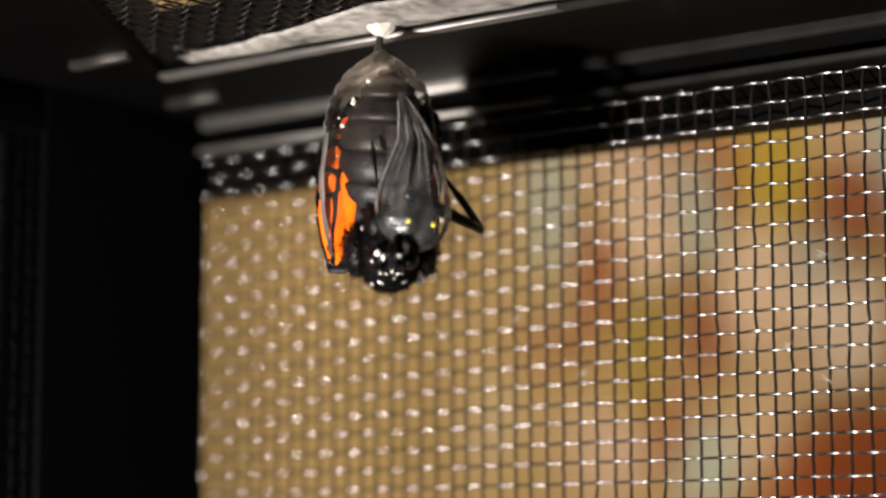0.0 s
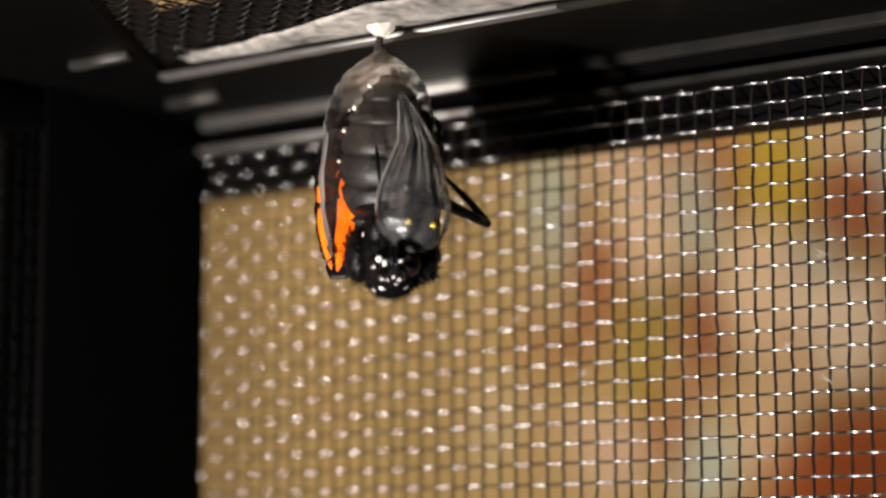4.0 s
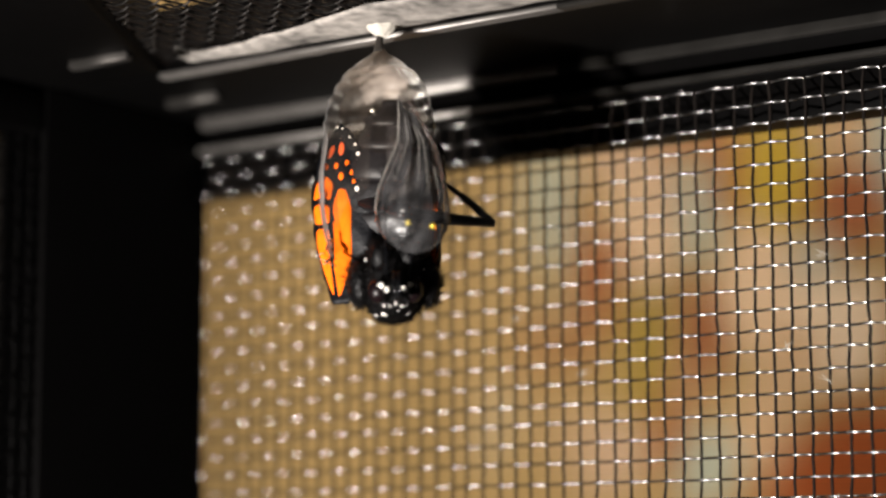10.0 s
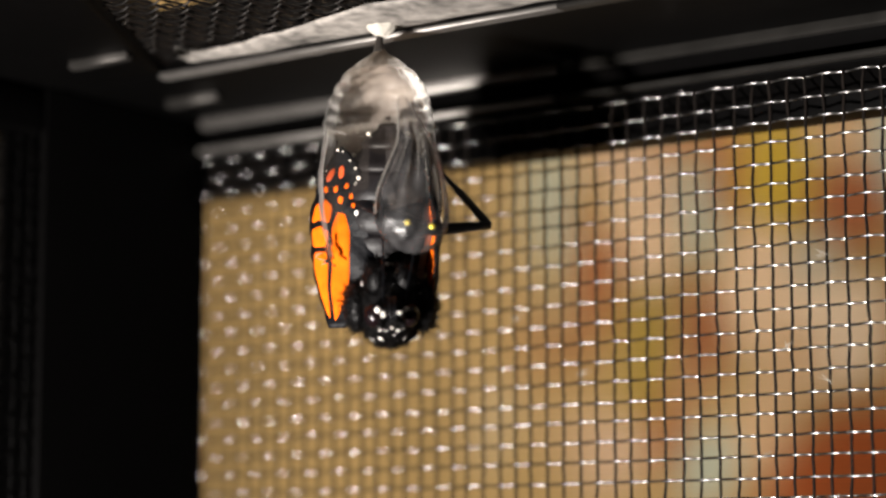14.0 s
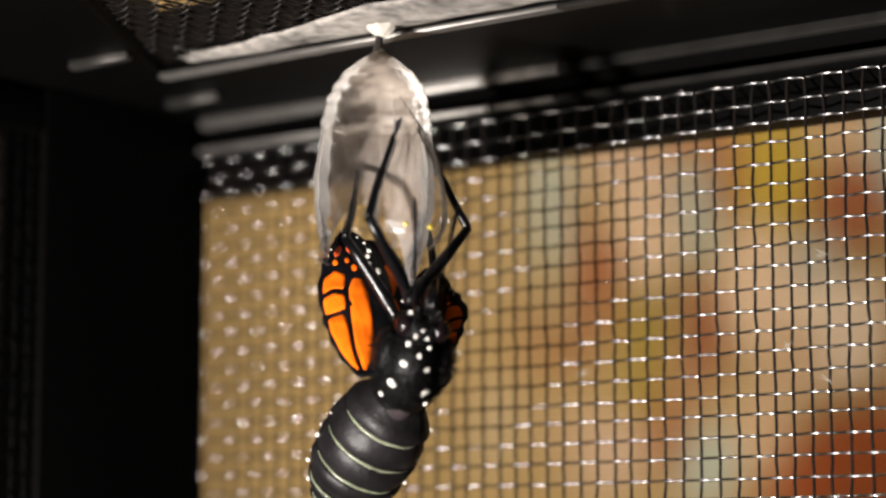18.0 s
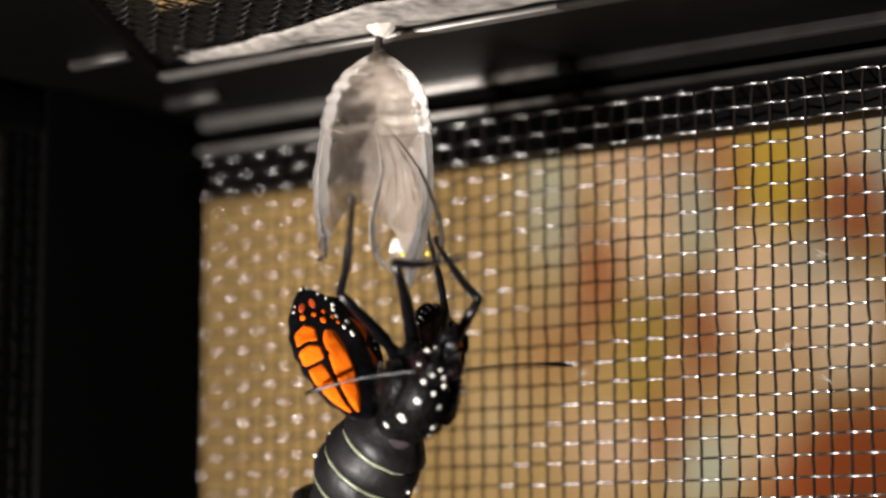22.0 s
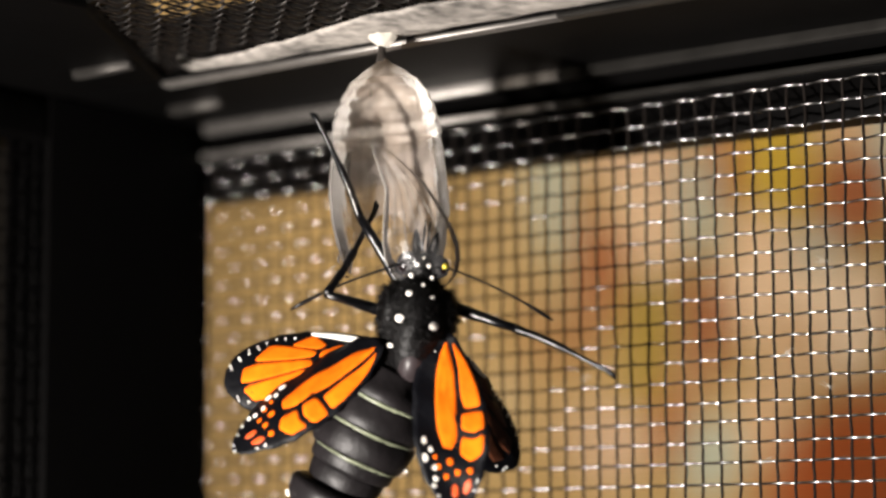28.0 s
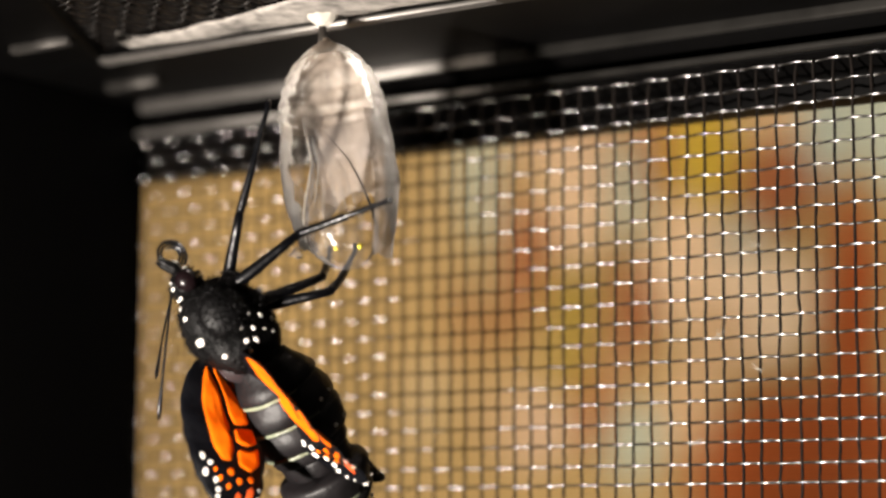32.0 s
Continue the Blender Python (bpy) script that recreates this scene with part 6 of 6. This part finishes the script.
    walk(shin_hr, [
        (0, pose(0.01040, 0.00000, 0.00000, -0.0, 54.7, 28.3)),
        (2, pose(0.01040, 0.00000, 0.00000, -5.2, 50.9, 21.8)),
        (3.5, pose(0.01040, 0.00000, 0.00000, -8.7, 47.8, 17.2)),
        (5.5, pose(0.01040, 0.00000, 0.00000, -12.8, 43.2, 11.4)),
        (7, pose(0.01040, 0.00000, 0.00000, -15.6, 39.6, 7.3)),
        (9, pose(0.01040, 0.00000, 0.00000, -18.7, 34.7, 2.1)),
        (11, pose(0.01040, 0.00000, 0.00000, -21.3, 29.8, -2.8)),
        (13, pose(0.01040, 0.00000, 0.00000, -23.4, 25.1, -7.3)),
        (14.5, pose(0.01040, 0.00000, 0.00000, -24.6, 21.7, -10.4)),
        (16.5, pose(0.01040, 0.00000, 0.00000, -25.9, 17.5, -14.3)),
        (17, pose(0.01040, 0.00000, 0.00000, -26.2, 16.5, -15.3)),
        (17.2, pose(0.01040, 0.00000, 0.00000, -24.8, 17.6, -10.5)),
        (17.4, pose(0.01040, 0.00000, 0.00000, -23.3, 18.5, -5.7)),
        (17.5, pose(0.01040, 0.00000, 0.00000, -22.7, 18.8, -3.9)),
        (17.6, pose(0.01040, 0.00000, 0.00000, -22.1, 19.3, -1.9)),
        (18, pose(0.01040, 0.00000, 0.00000, -18.1, 20.7, 9.6)),
        (19, pose(0.01040, 0.00000, 0.00000, -20.6, 15.9, 1.6)),
        (20, pose(0.01040, 0.00000, 0.00000, -22.4, 11.0, -6.1)),
        (20.5, pose(0.01040, 0.00000, 0.00000, -25.2, -2.8, -43.5)),
        (21, pose(0.01040, 0.00000, 0.00000, -17.3, 20.6, 2.2)),
        (21.5, pose(0.01040, 0.00000, 0.00000, -14.1, 28.0, 7.3)),
        (22, pose(0.01040, 0.00000, 0.00000, -20.2, 22.4, -7.0)),
        (22.5, pose(0.01040, 0.00000, 0.00000, -22.5, 9.9, -15.3)),
        (23, pose(0.01040, 0.00000, 0.00000, -22.7, -12.6, -9.9)),
        (23.5, pose(0.01040, 0.00000, 0.00000, -22.4, 0.4, -12.1)),
        (24, pose(0.01040, 0.00000, 0.00000, -14.0, 46.4, 19.5)),
        (24.25, pose(0.01040, 0.00000, 0.00000, -13.3, -17.9, -45.5)),
        (24.5, pose(0.01040, 0.00000, 0.00000, 1.4, -19.2, -89.6)),
        (25, pose(0.01040, 0.00000, 0.00000, 2.1, -22.6, -91.6)),
        (25.5, pose(0.01040, 0.00000, 0.00000, 2.8, -4.8, -94.5)),
        (26.5, pose(0.01040, 0.00000, 0.00000, -23.0, -33.9, -26.9)),
        (27, pose(0.01040, 0.00000, 0.00000, -31.8, -17.5, -7.0)),
        (27.5, pose(0.01040, 0.00000, 0.00000, -32.8, 11.8, 11.8)),
        (28, pose(0.01040, 0.00000, 0.00000, -33.5, -7.0, -4.4)),
        (28.5, pose(0.01040, 0.00000, 0.00000, -32.2, -9.6, -13.2)),
        (28.75, pose(0.01040, 0.00000, 0.00000, -21.2, -15.9, -60.3)),
        (29, pose(0.01040, 0.00000, 0.00000, -4.6, -20.8, -110.1)),
        (29.5, pose(0.01040, 0.00000, 0.00000, -2.8, -20.8, -115.2)),
        (29.75, pose(0.01040, 0.00000, 0.00000, -18.0, -28.1, -79.4)),
        (30, pose(0.01040, 0.00000, 0.00000, -30.5, -13.5, -45.6)),
        (30.5, pose(0.01040, 0.00000, 0.00000, -32.7, -7.8, -33.3)),
        (31, pose(0.01040, 0.00000, 0.00000, -32.4, -17.5, -34.7)),
        (31.5, pose(0.01040, 0.00000, 0.00000, -31.5, -27.4, -37.1)),
        (32, pose(0.01040, 0.00000, 0.00000, -29.5, -36.9, -40.8)),
    ])
    walk(antenna_l, [
        (0, pose(-0.00100, -0.00090, 0.00800, 17.4, 29.3, 95.0)),
        (2, pose(-0.00100, -0.00090, 0.00800, 16.3, 29.3, 94.3)),
        (3.5, pose(-0.00100, -0.00090, 0.00800, 15.4, 29.4, 93.7)),
        (5.5, pose(-0.00100, -0.00090, 0.00800, 14.2, 29.4, 93.0)),
        (7, pose(-0.00100, -0.00090, 0.00800, 13.4, 29.4, 92.5)),
        (9, pose(-0.00100, -0.00090, 0.00800, 12.2, 29.4, 91.8)),
        (11, pose(-0.00100, -0.00090, 0.00800, 11.0, 29.3, 91.1)),
        (13, pose(-0.00100, -0.00090, 0.00800, 9.9, 29.3, 90.5)),
        (14.5, pose(-0.00100, -0.00090, 0.00800, 9.0, 29.3, 89.9)),
        (16.5, pose(-0.00100, -0.00090, 0.00800, 7.8, 29.2, 89.2)),
        (17, pose(-0.00100, -0.00090, 0.00800, 7.5, 29.2, 89.1)),
        (17.2, pose(-0.00100, -0.00090, 0.00800, 7.4, 29.2, 89.0)),
        (17.4, pose(-0.00100, -0.00090, 0.00800, 1.0, 11.3, 88.6)),
        (17.5, pose(-0.00100, -0.00090, 0.00800, -1.9, -1.1, 94.1)),
        (17.6, pose(-0.00100, -0.00090, 0.00800, -5.2, -13.8, 100.5)),
        (18, pose(-0.00100, -0.00090, 0.00800, -2.6, -20.6, 100.6)),
        (19, pose(-0.00100, -0.00090, 0.00800, -2.9, -20.7, 100.3)),
        (20, pose(-0.00100, -0.00090, 0.00800, 2.9, -19.3, 106.3)),
        (20.3, pose(-0.00100, -0.00090, 0.00800, 25.8, 1.4, 158.4)),
        (20.5, pose(-0.00100, -0.00090, 0.00800, 24.4, -5.9, 172.4)),
        (21, pose(-0.00100, -0.00090, 0.00800, 21.7, -17.8, 166.1)),
        (21.5, pose(-0.00100, -0.00090, 0.00800, 21.2, 5.3, 168.6)),
        (22, pose(-0.00100, -0.00090, 0.00800, 43.9, 45.5, -178.8)),
        (22.25, pose(-0.00100, -0.00090, 0.00800, 48.1, 20.0, -119.9)),
        (22.5, pose(-0.00100, -0.00090, 0.00800, 28.7, 2.5, -67.2)),
        (23, pose(-0.00100, -0.00090, 0.00800, 10.2, 1.4, -52.3)),
        (23.5, pose(-0.00100, -0.00090, 0.00800, 0.4, 6.4, -41.9)),
        (23.667, pose(-0.00100, -0.00090, 0.00800, 0.6, 4.6, -89.7)),
        (23.833, pose(-0.00100, -0.00090, 0.00800, 2.1, 3.6, -137.4)),
        (24, pose(-0.00100, -0.00090, 0.00800, 3.9, 4.0, 175.0)),
        (24.5, pose(-0.00100, -0.00090, 0.00800, 0.4, -1.5, 179.6)),
        (25, pose(-0.00100, -0.00090, 0.00800, -11.6, -1.8, -173.2)),
        (25.5, pose(-0.00100, -0.00090, 0.00800, -12.3, -0.5, -158.6)),
        (26.5, pose(-0.00100, -0.00090, 0.00800, 6.0, 49.2, -130.8)),
        (27.5, pose(-0.00100, -0.00090, 0.00800, 60.4, 17.5, -81.0)),
        (27.75, pose(-0.00100, -0.00090, 0.00800, 30.9, 38.9, -127.1)),
        (28, pose(-0.00100, -0.00090, 0.00800, -9.2, 31.5, 177.5)),
        (28.5, pose(-0.00100, -0.00090, 0.00800, -9.5, 29.1, -175.5)),
        (29, pose(-0.00100, -0.00090, 0.00800, -16.6, 31.9, -151.8)),
        (29.5, pose(-0.00100, -0.00090, 0.00800, -16.4, 22.0, -146.5)),
        (30, pose(-0.00100, -0.00090, 0.00800, -42.6, 29.2, -112.4)),
        (30.5, pose(-0.00100, -0.00090, 0.00800, -56.5, 27.0, -102.6)),
        (31, pose(-0.00100, -0.00090, 0.00800, -65.6, 30.6, -102.0)),
        (31.5, pose(-0.00100, -0.00090, 0.00800, -76.1, 34.6, -101.4)),
        (32, pose(-0.00100, -0.00090, 0.00800, -86.4, 38.0, -102.1)),
    ])
    walk(antenna_r, [
        (0, pose(0.00100, -0.00090, 0.00800, -5.2, 28.6, 81.9)),
        (2, pose(0.00100, -0.00090, 0.00800, -6.5, 28.7, 81.1)),
        (3.5, pose(0.00100, -0.00090, 0.00800, -7.4, 28.7, 80.6)),
        (5.5, pose(0.00100, -0.00090, 0.00800, -8.7, 28.8, 79.8)),
        (7, pose(0.00100, -0.00090, 0.00800, -9.7, 28.8, 79.2)),
        (9, pose(0.00100, -0.00090, 0.00800, -11.0, 28.8, 78.5)),
        (11, pose(0.00100, -0.00090, 0.00800, -12.3, 28.8, 77.7)),
        (13, pose(0.00100, -0.00090, 0.00800, -13.6, 28.8, 77.0)),
        (14.5, pose(0.00100, -0.00090, 0.00800, -14.5, 28.8, 76.4)),
        (16.5, pose(0.00100, -0.00090, 0.00800, -15.8, 28.7, 75.7)),
        (17, pose(0.00100, -0.00090, 0.00800, -16.1, 28.7, 75.5)),
        (17.2, pose(0.00100, -0.00090, 0.00800, -16.3, 28.7, 75.4)),
        (17.4, pose(0.00100, -0.00090, 0.00800, -18.3, 9.9, 76.6)),
        (17.5, pose(0.00100, -0.00090, 0.00800, -18.6, -2.8, 82.3)),
        (17.6, pose(0.00100, -0.00090, 0.00800, -19.1, -15.9, 88.4)),
        (18, pose(0.00100, -0.00090, 0.00800, -15.1, -21.9, 87.9)),
        (19, pose(0.00100, -0.00090, 0.00800, -15.5, -21.9, 87.6)),
        (20, pose(0.00100, -0.00090, 0.00800, -24.1, -28.2, 81.5)),
        (20.25, pose(0.00100, -0.00090, 0.00800, -16.5, -9.8, 34.6)),
        (20.5, pose(0.00100, -0.00090, 0.00800, -24.6, 8.2, -9.7)),
        (21, pose(0.00100, -0.00090, 0.00800, -19.3, -2.1, 8.9)),
        (21.5, pose(0.00100, -0.00090, 0.00800, -19.2, 3.3, 14.1)),
        (22, pose(0.00100, -0.00090, 0.00800, -41.4, -0.9, 14.2)),
        (22.5, pose(0.00100, -0.00090, 0.00800, -58.2, -16.3, 24.1)),
        (23, pose(0.00100, -0.00090, 0.00800, -55.0, -8.3, 29.3)),
        (23.5, pose(0.00100, -0.00090, 0.00800, -30.3, -16.1, 8.5)),
        (24, pose(0.00100, -0.00090, 0.00800, -3.4, 2.7, -7.5)),
        (24.5, pose(0.00100, -0.00090, 0.00800, 2.6, 14.2, 19.6)),
        (25, pose(0.00100, -0.00090, 0.00800, 21.0, 7.7, 51.4)),
        (25.5, pose(0.00100, -0.00090, 0.00800, 25.8, 10.5, 72.3)),
        (26.5, pose(0.00100, -0.00090, 0.00800, -11.4, 2.8, 45.7)),
        (27.5, pose(0.00100, -0.00090, 0.00800, -55.4, -10.9, 12.7)),
        (27.75, pose(0.00100, -0.00090, 0.00800, -23.0, 3.8, 2.6)),
        (28, pose(0.00100, -0.00090, 0.00800, 8.5, 21.6, 1.7)),
        (28.5, pose(0.00100, -0.00090, 0.00800, 8.7, 32.6, -6.0)),
        (28.75, pose(0.00100, -0.00090, 0.00800, 13.8, 38.4, 44.6)),
        (29, pose(0.00100, -0.00090, 0.00800, 22.9, 38.6, 98.0)),
        (29.5, pose(0.00100, -0.00090, 0.00800, 28.3, 38.6, 130.2)),
        (30, pose(0.00100, -0.00090, 0.00800, 46.6, 25.1, -166.6)),
        (30.5, pose(0.00100, -0.00090, 0.00800, 49.0, 19.8, -152.9)),
        (31, pose(0.00100, -0.00090, 0.00800, 49.7, 21.6, -150.7)),
        (31.5, pose(0.00100, -0.00090, 0.00800, 49.5, 22.9, -147.5)),
        (32, pose(0.00100, -0.00090, 0.00800, 50.2, 24.3, -144.9)),
    ])
    walk(chrysalis, [
        (0, pose(-0.0072, 0, 0.027, 0, 0, 0)),
        (16.5, pose(-0.0072, 0, 0.027, 0, 0.5, 0)),
        (17.6, pose(-0.0072, 0, 0.027, 0, 1.5, 0)),
        (19, pose(-0.0072, 0, 0.027, 0, 2.5, 0)),
        (20, pose(-0.0072, 0, 0.027, 0, 4, 0)),
        (21, pose(-0.0072, 0, 0.027, 0, 4, 5)),
        (21.5, pose(-0.0072, 0, 0.027, 0, 4, 5)),
        (22, pose(-0.0072, 0, 0.027, 0, 2, 0)),
        (22.5, pose(-0.0072, 0, 0.027, 0, -1.5, -12)),
        (23, pose(-0.0072, 0, 0.027, 0, -2.5, -15)),
        (24, pose(-0.0072, 0, 0.027, 0, -3.5, 10)),
        (25, pose(-0.0072, 0, 0.027, 0, -2.5, -5)),
        (25.5, pose(-0.0072, 0, 0.027, 0, -3, -5)),
        (27.5, pose(-0.0072, 0, 0.027, 0, 0, -12)),
        (28, pose(-0.0072, 0, 0.027, 0, -2.5, -8)),
        (28.5, pose(-0.0072, 0, 0.027, 0, -2.5, -8)),
        (29, pose(-0.0072, 0, 0.027, 0, -4, -10)),
        (30, pose(-0.0072, 0, 0.027, 0, -5, -15)),
        (31, pose(-0.0072, 0, 0.027, 0, -7, -25)),
        (32, pose(-0.0072, 0, 0.027, 0, -8, -30)),
    ])
    walk(flap, [
        (0, pose(0.00372, -0.00652, -0.01006, -4.1, 7.5, 3.7)),
        (13, pose(0.00375, -0.00660, -0.01027, -4.4, 7.7, 3.5)),
        (20, pose(0.00299, -0.00633, -0.01014, -1.5, 0.7, 2.1)),
        (22, pose(0.00144, -0.00591, -0.01279, 8.3, -3.2, -0.6)),
        (23, pose(0.00288, -0.00582, -0.01453, 11.1, -1.7, 10.7)),
        (24, pose(-0.00029, -0.00543, -0.01449, 16.1, -8.5, -7.6)),
        (25, pose(0.00081, -0.00640, -0.01428, 12.6, -4.0, 2.6)),
        (28, pose(0.00059, -0.00636, -0.01420, 13.0, -7.4, 3.4)),
        (29, pose(-0.00065, -0.00675, -0.01559, 10.7, -4.0, 5.7)),
        (31, pose(0.00195, -0.00566, -0.01475, 14.5, 3.5, 17.9)),
        (32, pose(0.00100, -0.00604, -0.01395, 15.4, 4.1, 19.6)),
    ])
    for piece in tail:
        walk(piece, [(0, pose(0, 0, 0)), (17.6, pose(0, 0, 0)), (20, pose(0, 0, -0.0046)), (32, pose(0, 0, -0.0046))])


motions()
